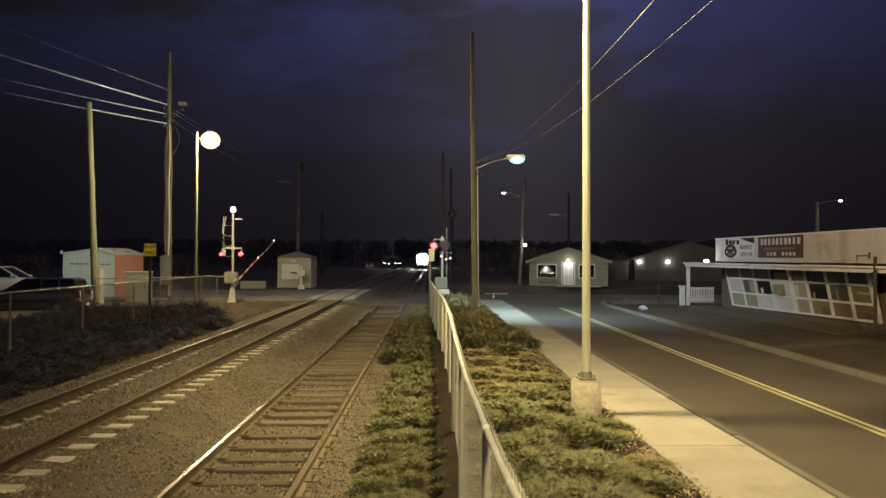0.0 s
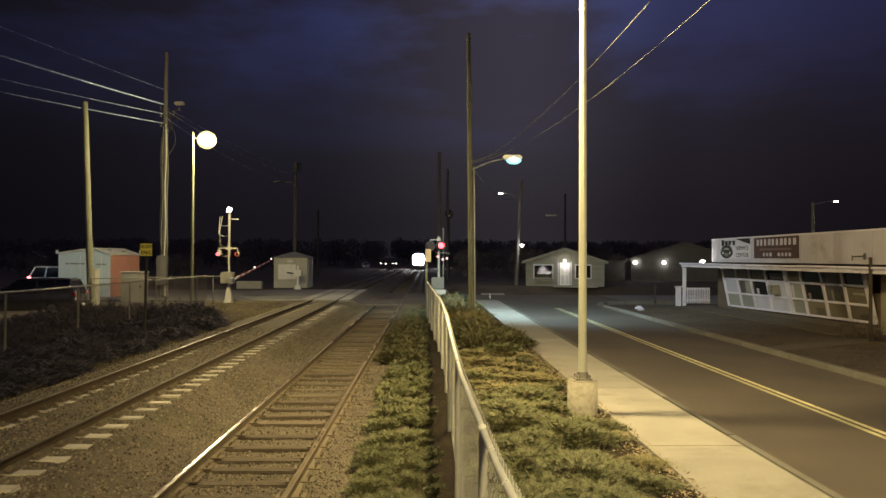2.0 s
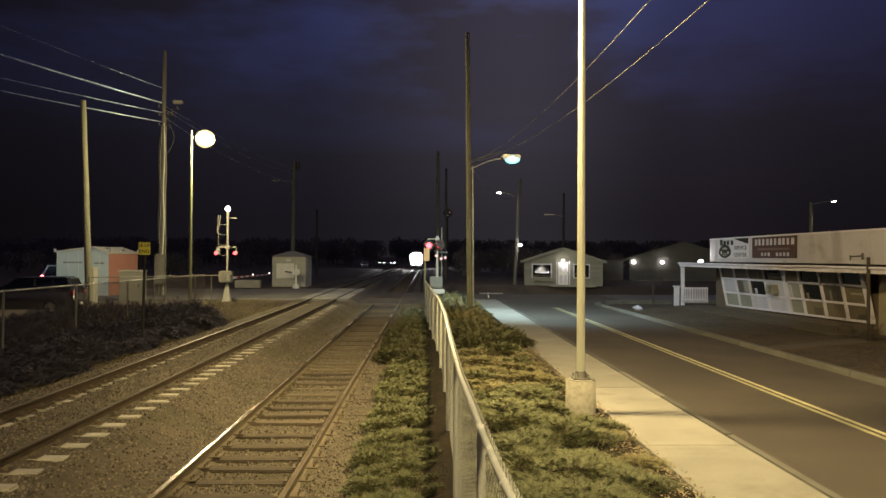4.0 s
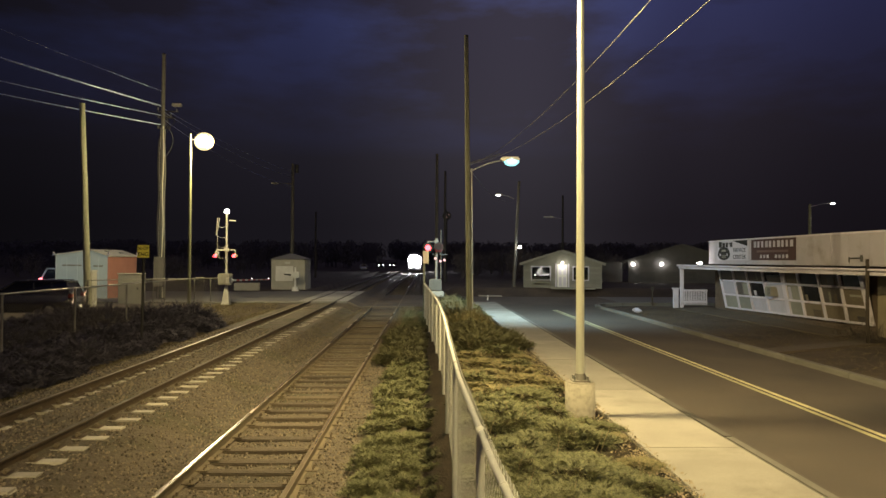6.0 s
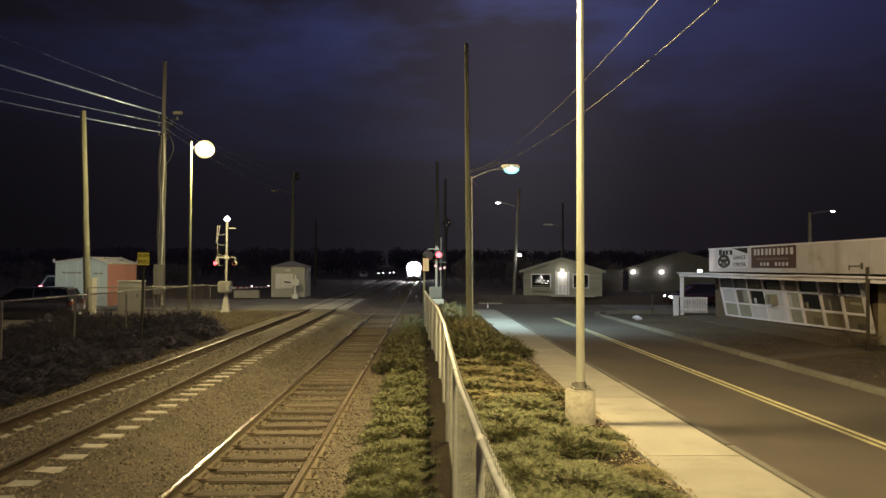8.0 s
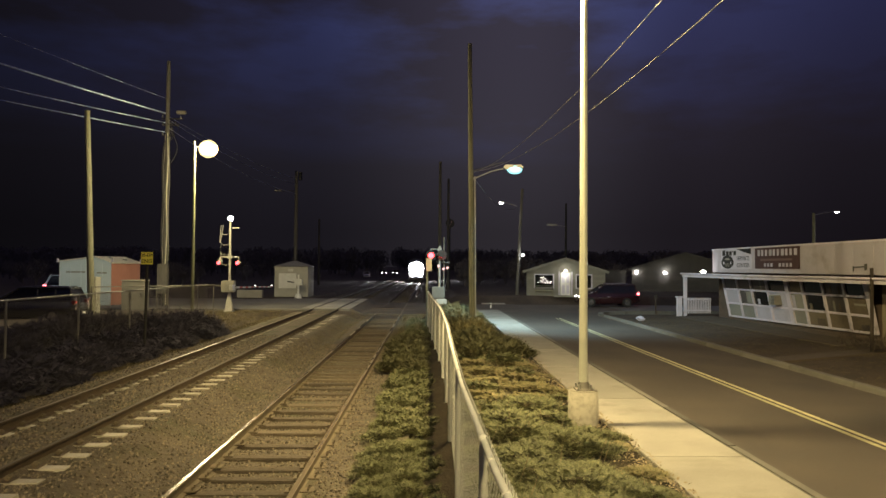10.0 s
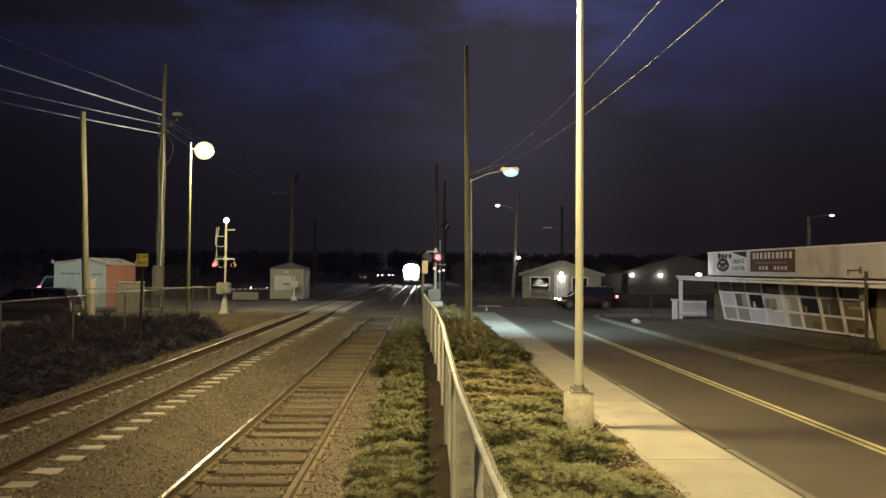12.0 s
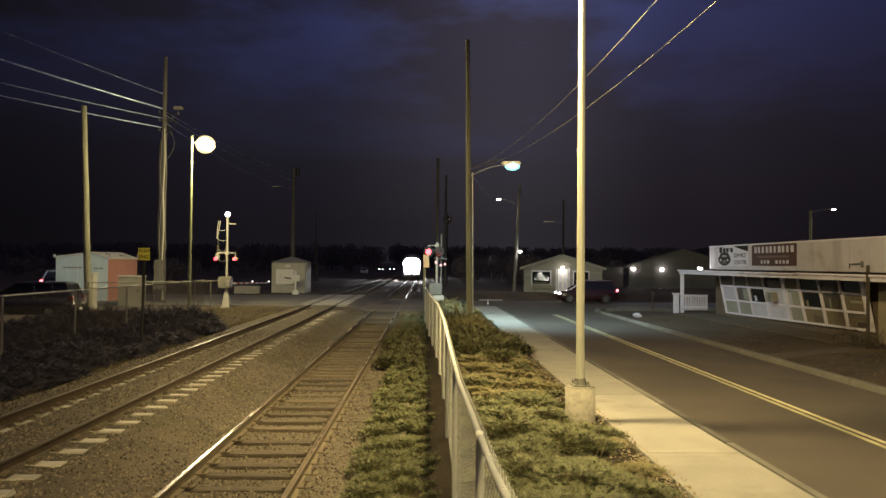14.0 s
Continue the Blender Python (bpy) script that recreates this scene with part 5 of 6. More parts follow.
def hut_and_boxes():
    # relay hut
    th = thing("relay_hut", (-11.13, 58.2, -0.1), "pale steel relay hut with a low hipped roof", "hut")
    bm = B()
    box(bm, -1.37, 1.37, 0, 3.0, 0.05, 2.55, 0.02)
    part("body", bm, M_HUT, th)
    bm = B()
    q = [(-1.50, -0.14, 2.55), (1.50, -0.14, 2.55), (1.50, 3.14, 2.55), (-1.50, 3.14, 2.55)]
    top = [(-0.15, 1.4, 3.02), (0.15, 1.4, 3.02), (0.15, 1.7, 3.02), (-0.15, 1.7, 3.02)]
    vq, vt = [bm.verts.new(p) for p in q], [bm.verts.new(p) for p in top]
    bm.faces.new(vt)
    bm.faces.new(vq[::-1])
    for i in range(4):
        bm.faces.new((vq[i], vq[(i + 1) % 4], vt[(i + 1) % 4], vt[i]))
    part("roof", bm, M_CABIND, th, "grey sheet roof")
    # Paler area of the front, made as a white panel.
    bm = B()
    box(bm, -1.02, 0.42, -0.03, 0.0, 0.75, 1.98, 0.008)
    part("door", bm, M_WHITEP, th, "paler panel on the hut front")
    bm = B()
    box(bm, -0.25, 0.15, -0.12, 0, 2.15, 2.35, 0.02)
    part("vent", bm, M_GALV, th)
    bm = B()
    box(bm, -1.45, 1.45, -0.08, 3.08, -0.1, 0.06, 0.01)
    part("plinth", bm, M_CONC, th)
    for x in (1.39,):
        for k in range(3):
            bm = B()
            box(bm, x - 0.01, x + 0.02, 0.4 + 0.8 * k, 0.46 + 0.8 * k, 0.1, 2.5)
            part("seam", bm, M_CABIN, th)
    # white gate machine standing before the hut
    th = thing("switch_stand", (-10.25, 56.6, -0.1), "white gate machine on a foot before the hut", "gate machine")
    bm = B()
    rod(bm, (0, 0, 0), (0, 0, 0.35), 0.3, 0.2, 10)
    part("foot", bm, M_WHITEP, th)
    bm = B()
    rod(bm, (0, 0, 0.3), (0, 0, 1.9), 0.07, seg=10)
    part("mast", bm, M_WHITEP, th)
    bm = B()
    box(bm, -0.32, 0.32, -0.2, 0.2, 1.05, 1.55, 0.05)
    part("housing", bm, M_WHITEP, th)
    bm = B()
    rod(bm, (-0.3, -0.1, 1.28), (-0.85, -0.1, 1.34), 0.05, seg=8)
    part("arm_stub", bm, M_BLACK, th)
    # concrete block by the crossing
    th = thing("concrete_block", (-13.05, 56.3, -0.06), "long low concrete block beside the road", "barrier")
    bm = B()
    box(bm, -2.0, 0.0, 0, 0.5, 0, 0.62, 0.04)
    part("block", bm, M_CONC, th)
    # shed
    th = thing("shed", (-19.95, 45.0, -0.2), "pale blue kiosk with a red end wall and a light roof", "shed", turn=-8)
    bm = B()
    w, d, e0, e1, rx, rz = -3.52, 3.3, 2.86, 2.80, -1.10, 3.16      # left end, depth, eaves, ridge
    prof = [(w, 0), (0, 0), (0, e1), (rx, rz), (w, e0)]
    f0, f1 = [bm.verts.new((x, 0, z)) for x, z in prof], [bm.verts.new((x, d, z)) for x, z in prof]
    bm.faces.new(f0)
    bm.faces.new(f1[::-1])
    for i in range(5):
        bm.faces.new((f0[i], f1[i], f1[(i + 1) % 5], f0[(i + 1) % 5]))
    bmesh.ops.recalc_face_normals(bm, faces=bm.faces[:])
    part("wall", bm, M_BLUE, th, "pale blue panelled wall")
    bm = B()
    box(bm, 0.004, 0.05, 0.0, d, 0, e1 - 0.02, 0.01)
    part("end_wall", bm, M_RED, th, "red end wall")
    for x0, z0, x1, z1 in ((w - 0.12, e0 - 0.02, rx, rz), (rx, rz, 0.14, e1 - 0.05)):
        bm = B()
        q = [(x0, z0 + 0.01), (x1, z1 + 0.01), (x1, z1 + 0.07), (x0, z0 + 0.07)]
        g0, g1 = [bm.verts.new((x, -0.10, z)) for x, z in q], [bm.verts.new((x, d + 0.1, z)) for x, z in q]
        bm.faces.new(g0)
        bm.faces.new(g1[::-1])
        for i in range(4):
            bm.faces.new((g0[i], g1[i], g1[(i + 1) % 4], g0[(i + 1) % 4]))
        bmesh.ops.recalc_face_normals(bm, faces=bm.faces[:])
        part("roof", bm, M_POSTW, th, "light sheet roof slope")
    for x, y in ((-3.6, -0.05), (0.12, -0.05), (0.12, 3.25)):
        part("corner_post", box(B(), x - 0.06, x + 0.06, y - 0.06, y + 0.06, 2.84, 3.06, 0.015), M_TRIM, th)
    bm = B()
    box(bm, -3.05, -1.75, -0.01, 0.0, 2.16, 2.26)
    part("lettering_bar", bm, M_CABIND, th, "faded dark lettering")
    bm = B()
    box(bm, -0.95, -0.3, -0.01, 0.0, 2.12, 2.22)
    part("lettering_bar", bm, M_CABIND, th, "faded dark lettering")
    bm = B()
    box(bm, -0.85, -0.60, 0.9, 1.2, 2.98, 3.16, 0.02)
    part("roof_vent", bm, M_GALV, th)
    bm = B()
    box(bm, -0.55, -0.30, 2.0, 2.3, 2.90, 3.06, 0.02)
    part("roof_vent", bm, M_GALV, th)
    for k in range(5):
        bm = B()
        box(bm, -3.5 + k * 0.72, -3.46 + k * 0.72, -0.02, 0, 0.05, 2.7)
        part("seam", bm, M_BLUE, th)
    # cabinets and a post
    for place, w, h, label in (((-16.9, 41.0, -0.2), 1.35, 1.75, "grey steel equipment cabinet by the yard fence"), ((-18.0, 38.4, -0.2), 0.34, 1.95, "narrow pale metal box by the pole")):
        th = thing("equipment_cabinet", place, label, "cabinet", "equipment cabinets")
        bm = B()
        box(bm, -w / 2, w / 2, 0, 0.6, 0, h, 0.03)
        part("body", bm, M_CABIND if w > 1 else M_CABIN, th)
        bm = B()
        box(bm, -w / 2 - 0.04, w / 2 + 0.04, -0.05, 0.65, h, h + 0.07, 0.02)
        part("lid", bm, M_CABIN, th)
        bm = B()
        box(bm, w * 0.3, w * 0.36, -0.03, 0, h * 0.5, h * 0.6, 0.008)
        part("handle", bm, M_BLACK, th)
    # railway sign on a dark post
    th = thing("railway_sign", (-8.85, 22.4, -0.28), "small yellow lettered sign on a dark post", "sign", turn=4)
    bm = B()
    rod(bm, (0, 0, -0.2), (0.05, 0, 3.2), 0.045, seg=10)
    part("post", bm, M_BLACK, th)
    bm = B()
    box(bm, -0.13, 0.23, -0.075, -0.05, 2.79, 3.18, 0.008)
    board = part("board", bm, M_SIGNY, th, "yellow board")
    lettering("DE-DM", 0.135, M_INK, board, pose(0.05, -0.079, 3.08, 90))
    lettering("ENG", 0.165, M_INK, board, pose(0.05, -0.079, 2.89, 90))


# ---- buildings ----
def shop():
    """Low roadside shop: raised sign band, flat canopy and a front of leaning windows."""
    th = thing("roadside_shop", (16.5, 0, -0.15), "low white shop with a sign band, canopy and leaning windows", "building")
    y0, y1 = 15.0, 40.2
    bm = B()
    box(bm, 0.35, 9.0, y0, y1, -0.3, 2.45, 0)
    part("wall", bm, M_BRICKD, th, "dark brick wall")
    bm = B()
    box(bm, 0.30, 0.345, y0, 25.6, -0.3, 2.25, 0.01)
    part("wall_panel", bm, M_STUCCO, th, "stained tan stucco wall")
    bm = B()
    box(bm, 0.0, 9.1, y0, y1 + 0.05, 2.46, 3.71, 0.02)
    part("sign_band", bm, M_WALLW, th, "stained white boarded sign band")
    for k in range(20):
        bm = B()
        box(bm, -0.012, 0, y0 + 0.6 + k * 1.25, y0 + 0.62 + k * 1.25, 2.47, 3.7)
        part("board_joint", bm, M_WALLW, th)
    bm = B()
    box(bm, -0.03, 9.15, y0, y1 + 0.09, 3.71, 3.78, 0.01)
    part("coping", bm, M_TRIM, th)
    # canopy with sagging front edge and porch
    bm = B()
    box(bm, -1.3, 0.34, y0, 41.4, 2.26, 2.36, 0.01)
    part("canopy", bm, M_ROOF, th, "flat felt canopy")
    for a, b in ((y0, 28.9), (28.92, 41.4)):
        bm = B()
        box(bm, -1.36, -1.3, a, b, 2.16, 2.38, 0.01)
        part("fascia", bm, M_TRIM, th, "white fascia board")
    for a, b in ((y0, 28.2), (28.22, 41.4)):
        bm = B()
        rod(bm, (-1.42, a, 2.34), (-1.42, b, 2.36), 0.05, seg=8)
        part("gutter", bm, M_TRIM, th)
    for y, w in ((41.3, 0.09), (23.48, 0.045)):
        bm = B()
        x0 = -1.20 if y > 30 else -1.44
        box(bm, x0 - w, x0 + w, y - w, y + w, -0.25, 2.2 if y > 30 else 2.72, 0.01)
        part("canopy_post", bm, M_TRIM if y > 30 else M_OLDWOOD, th, "white post" if y > 30 else "dark wooden post")
    # leaning window wall
    cols = [25.85, 27.31, 28.80, 30.40, 31.70, 33.60, 35.29, 36.83, 38.52]
    rows = [0.18, 0.86, 1.60, 2.18]

    def lean(z):
        return 0.30 - 0.44 * z / 2.14
    win = tagged(new("window_1"), "leaning shop window in a white grid frame, partly boarded")
    win.parent = th

    def sill(j, y):
        """Height of the jth transom, which runs down a little towards the porch."""
        return rows[j] + (0.10, 0.06, 0.03, 0.0)[j] * (32.2 - y) / 6.3
    tilt = -math.degrees(math.atan(0.44 / 2.14))
    for j in range(4):
        bm = B()
        y0, y1 = cols[0] - 0.06, cols[-1] + 0.06
        box(bm, -0.05, 0.05, y0, y1, -0.045, 0.045, 0.008)
        for v in bm.verts:
            z = sill(j, v.co.y)
            v.co.x, v.co.z = v.co.x + lean(z), v.co.z + z
        part("transom", bm, M_TRIM, win)
    for i, y in enumerate(cols):
        w = 0.17 if i == 4 else 0.13 if i == 0 else 0.068
        bm = B()
        m = Matrix.Translation((lean(0), y, 0)) @ pose(0, 0, 0, 0, tilt)
        box(bm, -0.055, 0.055, -w, w, sill(0, y) - 0.04, 2.25, 0.008, m)
        part("mullion", bm, M_TRIM, win)
    solid = {(7, 1), (5, 0), (4, 0), (4, 1)}
    tan = mat("blind_tan", (0.085, 0.068, 0.05), (0.17, 0.14, 0.10), 0.7, scale=1.5, fine=20, bump=0.1, spread=0.2)
    grey = mat("blind_grey", (0.17, 0.17, 0.15), (0.26, 0.255, 0.225), 0.7, scale=1.5, fine=20, bump=0.1, spread=0.1)
    dusty = mat("dusty_glass", (0.035, 0.03, 0.03), (0.085, 0.075, 0.07), 0.35, scale=1.2, fine=9, bump=0, spread=0.12)
    kinds = {(7, 0): grey, (6, 0): grey, (3, 1): grey, (3, 2): tan, (3, 0): grey, (2, 0): tan, (1, 0): tan, (0, 0): tan, (0, 1): tan, (7, 2): dusty, (6, 2): dusty, (5, 2): dusty, (6, 1): dusty, (1, 2): dusty, (1, 1): dusty}
    told = {tan.name: "stained tan blind behind glass", grey.name: "grey blind behind glass", dusty.name: "dusty dark glass"}
    for i in range(len(cols) - 1):
        for j in range(3):
            ya, yb = cols[i] + (0.16 if i == 4 else 0.06), cols[i + 1] - (0.16 if i == 3 else 0.06)
            bm = B()
            q = []
            for y, k, e in ((ya, j, 0.04), (yb, j, 0.04), (yb, j + 1, -0.04), (ya, j + 1, -0.04)):
                z = sill(k, y) + e
                q.append(bm.verts.new((lean(z) + 0.02, y, z)))
            f = bm.faces.new(q)
            r = bmesh.ops.extrude_face_region(bm, geom=[f])
            bmesh.ops.translate(bm, verts=[v for v in r["geom"] if isinstance(v, bmesh.types.BMVert)], vec=(0.012, 0, 0))
            bmesh.ops.recalc_face_normals(bm, faces=bm.faces[:])
            m = M_BOARD if (i, j) in solid else kinds.get((i, j), M_PANE)
            part("pane", bm, m, win, "white board in the window" if m is M_BOARD else told.get(m.name, ""))
    # torn paper, shelves and things pressed against the panes
    for y, w, z0, z1, m in ((35.75, 0.30, 0.92, 1.50, grey), (34.75, 0.12, 0.92, 1.18, M_BOARD), (34.3, 0.08, 1.66, 2.06, grey), (32.55, 0.72, 1.67, 1.98, dusty), (28.25, 0.07, 0.92, 1.40, grey), (27.85, 0.05, 0.92, 1.30, tan), (28.3, 0.05, 1.66, 2.0, tan), (27.7, 0.06, 1.66, 2.02, tan), (26.5, 0.36, 1.28, 1.36, grey), (31.35, 0.12, 0.92, 1.50, M_BOARD), (30.0, 0.10, 0.95, 1.2, tan), (29.4, 0.3, 0.28, 0.6, tan), (26.4, 0.25, 0.34, 0.55, dusty)):
        bm = B()
        box(bm, -0.008, 0.0, -w, w, 0, z1 - z0, 0, Matrix.Translation((lean(z0) + 0.012, y, z0)) @ pose(0, 0, 0, 0, tilt))
        part("window_paper", bm, m, win, "scrap of paper on the glass")
    bm = B()
    box(bm, -0.26, 0.2, 32.5, 33.1, 0.98, 1.44, 0.03)
    ac = part("air_conditioner", bm, M_CABIND, th, "grey window air conditioner")
    for k in range(6):
        bm = B()
        box(bm, -0.27, -0.26, 32.56, 32.82, 1.03 + k * 0.065, 1.06 + k * 0.065)
        part("louvre", bm, M_BLACK, ac)
    # sill wall
    bm = B()
    box(bm, 0.2, 0.36, 25.7, 38.6, -0.3, 0.05, 0.01)
    part("sill_wall", bm, M_BRICKD, th)
    # sign boards
    s1 = part("sign_board", box(B(), -0.05, -0.01, 35.25, 38.95, 2.66, 3.72, 0.008), M_BOARD, th, "white service sign with a dark car emblem")
    bm = B()
    ring = [(38.10 + 0.78 * math.cos(t), 3.0 + 0.33 * math.sin(t) + (0.06 if math.sin(t) > 0.7 else 0)) for t in np.linspace(0, 6.283, 25)[:-1]]
    f = bm.faces.new([bm.verts.new((-0.052, y, z)) for y, z in ring])
    r = bmesh.ops.extrude_face_region(bm, geom=[f])
    bmesh.ops.translate(bm, verts=[v for v in r["geom"] if isinstance(v, bmesh.types.BMVert)], vec=(-0.012, 0, 0))
    bmesh.ops.recalc_face_normals(bm, faces=bm.faces[:])
    part("emblem", bm, M_INK, s1, "dark oval car emblem")
    f = B()
    f.faces.new([f.verts.new((-0.068, y, z)) for y, z in ((37.75, 3.14), (38.45, 3.14), (38.30, 3.25), (37.90, 3.25))])
    part("windscreen", f, M_CABIND, s1, "pale windscreen of the emblem")
    for y in (37.66, 38.54):
        part("emblem_lamp", rod(B(), (-0.072, y, 2.97), (-0.064, y, 2.97), 0.075, seg=14), M_BOARD, s1, "pale headlamp of the emblem")
    for z in (2.80, 2.86, 2.92):
        part("emblem_line", box(B(), -0.070, -0.064, 37.84, 38.36, z, z + 0.025), M_CABIND, s1, "grille bar of the emblem")
    for a, b, c, d in ((38.38, 38.75, 3.36, 3.68), (37.95, 38.28, 3.38, 3.62), (37.58, 37.86, 3.38, 3.62), (37.42, 37.48, 3.52, 3.62), (37.05, 37.34, 3.38, 3.62)):
        part("name_bar", box(B(), -0.06, -0.05, a, b, c, d), M_INK, s1, "dark name bar")
    bm = B()
    f = bm.faces.new([bm.verts.new((-0.052, y, z)) for y, z in ((35.3, 3.71), (37.0, 3.71), (36.2, 3.55), (35.3, 3.40))])
    r = bmesh.ops.extrude_face_region(bm, geom=[f])
    bmesh.ops.translate(bm, verts=[v for v in r["geom"] if isinstance(v, bmesh.types.BMVert)], vec=(-0.006, 0, 0))
    bmesh.ops.recalc_face_normals(bm, faces=bm.faces[:])
    part("corner_patch", bm, M_INK, s1, "black upper corner of the sign")
    side = Matrix(((0, 0, -1, 0), (-1, 0, 0, 0), (0, 1, 0, 0), (0, 0, 0, 1)))
    wide = Matrix.Diagonal((1.35, 1, 1, 1))
    lettering("SERVICE", 0.30, M_INK, s1, Matrix.Translation((-0.056, 36.22, 3.20)) @ side @ wide)
    lettering("CENTER", 0.30, M_INK, s1, Matrix.Translation((-0.056, 36.22, 2.84)) @ side @ wide)
    s2 = part("sign_board", box(B(), -0.05, -0.01, 30.7, 34.9, 2.68, 3.70, 0.008), M_SIGNR, th, "maroon shop sign with pale bars")
    for k in range(10):
        y = 34.60 - k * 0.385
        part("name_bar", box(B(), -0.06, -0.05, y - (0.20 if k % 3 else 0.26), y, 3.30, 3.60, 0.004), M_BOARD, s2, "pale name bar")
    part("name_bar", box(B(), -0.058, -0.05, 31.3, 34.3, 3.06, 3.16), mat("sign_dull_red", (0.11, 0.07, 0.07), (0.15, 0.095, 0.09), 0.6, bump=0), s2, "dull red bar")
    for a in (33.95, 33.62, 33.29, 32.5, 32.17, 31.84, 31.51):
        part("name_bar", box(B(), -0.06, -0.05, a - 0.2, a, 2.78, 2.94, 0.004), M_BOARD, s2, "pale bar")
    # wall bracket and porch lamp
    bm = B()
    rod(bm, (-0.06, 25.95, 2.78), (-0.06, 26.75, 2.76), 0.02, seg=8)
    rod(bm, (-0.06, 26.75, 2.60), (-0.06, 26.75, 2.80), 0.025, seg=8)
    rod(bm, (-0.06, 25.98, 2.64), (-0.06, 25.98, 2.88), 0.045, seg=8)
    part("wall_bracket", bm, M_CABLE, th)
    bm = B()
    box(bm, -0.42, -0.18, 40.7, 41.0, 2.42, 2.56, 0.05)
    o = part("roof_lamp", bm, G_WHITE, th, "bright white lamp on the canopy")
    o.visible_shadow = False
    # porch rail
    pr = thing("porch_fence", (15.1, 40.6, -0.30), "white picket fence on the shop porch", "fence")
    for z in (0.35, 1.0):
        part("rail", box(B(), 0.06, 1.45, -0.03, 0.03, z, z + 0.08, 0.006), M_TRIM, pr)
    for k in range(14):
        part("picket", box(B(), 0.08 + k * 0.098, 0.14 + k * 0.098, -0.05, -0.03, 0.22, 1.12, 0.006), M_TRIM, pr)
    nw = thing("newel_post", (14.98, 41.4, -0.45), "short white gate post with a flat cap", "post")
    part("shaft", box(B(), -0.13, 0.13, -0.13, 0.13, 0, 1.24, 0.01), M_TRIM, nw)
    part("cap", box(B(), -0.19, 0.19, -0.19, 0.19, 1.24, 1.32, 0.02), M_TRIM, nw)
    # boulder by the kerb
    bm = B()
    bmesh.ops.create_icosphere(bm, subdivisions=2, radius=0.18)
    for v in bm.verts:
        v.co *= 1 + 0.55 * noise.noise(v.co * 6)
        v.co.x *= 1.35
        v.co.z *= 0.75
    o = part("boulder", bm, M_BOARD)
    o.matrix_world = pose(11.45, 37.4, -0.17)
    tagged(o, "pale painted boulder on the verge by the corner", "stone")


def shop_extras():
    """Wet leaves on the canopy, and a small sign post on the verge."""
    rng = np.random.default_rng(17)
    V, Fc = [], []
    for i in range(900):
        y = 25.5 + 15.5 * rng.random()
        c = np.array((15.24 + abs(rng.normal(0, 0.22)), y, 2.235 + 0.03 * rng.random()))
        if abs(rng.normal(0, 1)) < 0.5:
            c[1] = 30.6 + rng.normal(0, 1.4)
        a, q = rng.uniform(0, 6.283), rng.uniform(0.03, 0.07)
        u = np.array((math.cos(a), math.sin(a), rng.normal(0, 0.5))) * q
        w = np.array((-math.sin(a), math.cos(a), rng.normal(0, 0.5))) * q * 0.6
        k = len(V)
        V += [c - u, c - w, c + u, c + w]
        Fc.append((k, k + 1, k + 2, k + 3))
    tagged(raw("canopy_leaves", V, Fc, M_MULCH), "dark wet leaves lying on the shop canopy", "leaves", "", "stuff")
    V, Fc = [], []
    for i in range(230):
        p = np.array((15.1 + rng.normal(0, 0.28), 23.7 + rng.normal(0, 0.5), -0.12))
        t = p + np.array((rng.normal(0, 0.22), rng.normal(0, 0.3), rng.uniform(0.15, 0.6)))
        w = np.array((rng.normal(0, 1), rng.normal(0, 1), 0.0))
        w *= 0.009 / np.linalg.norm(w)
        k = len(V)
        V += [p - w, p + w, t + w * 0.3, t - w * 0.3]
        Fc.append((k, k + 1, k + 2, k + 3))
    tagged(raw("dead_shrub", V, Fc, M_OLDWOOD), "dark leafless shrub at the foot of the post", "shrub")
    th = thing("sign_post", (14.75, 45.0, -0.42), "thin dark post on the verge by the shop", "post")
    part("shaft", box(B(), -0.04, 0.04, -0.04, 0.04, 0, 1.25, 0.008), M_OLDWOOD, th)
    part("plate", box(B(), -0.11, 0.11, -0.06, -0.041, 0.98, 1.22, 0.006), M_BLACK, th, "back of a small dark plate")


def gable_house(name, place, w, d, eave, peak, wall, label, category="house", turn=0.0, trim=None):
    th = thing(name, place, label, category, turn=turn)
    bm = B()
    prof = [(-w / 2, 0), (w / 2, 0), (w / 2, eave), (0, peak), (-w / 2, eave)]
    f0 = [bm.verts.new((x, 0, z)) for x, z in prof]
    f1 = [bm.verts.new((x, d, z)) for x, z in prof]
    bm.faces.new(f0)
    bm.faces.new(f1[::-1])
    for i in range(5):
        bm.faces.new((f0[i], f1[i], f1[(i + 1) % 5], f0[(i + 1) % 5]))
    bmesh.ops.recalc_face_normals(bm, faces=bm.faces[:])
    part("wall", bm, wall, th)
    run = math.hypot(w / 2, peak - eave)
    a = math.degrees(math.atan2(peak - eave, w / 2))
    for s in (-1, 1):
        bm = B()
        box(bm, 0, run + 0.3, -0.35, d + 0.35, 0, 0.10, 0.01, Matrix.Translation((0, 0, peak + 0.005)) @ (pose(0, 0, 0, 0, a) if s > 0 else pose(0, 0, 0, 0, 180 - a) @ pose(0, 0, -0.10)))
        part("roof", bm, M_ROOF, th, "dark shingle roof slope")
        bm = B()
        box(bm, 0, run + 0.3, -0.39, -0.351, -0.10, 0.11, 0.005, Matrix.Translation((0, 0, peak + 0.005)) @ (pose(0, 0, 0, 0, a) if s > 0 else pose(0, 0, 0, 0, 180 - a) @ pose(0, 0, -0.01)))
        part("barge_board", bm, trim or M_TRIM, th, "barge board")
    return th


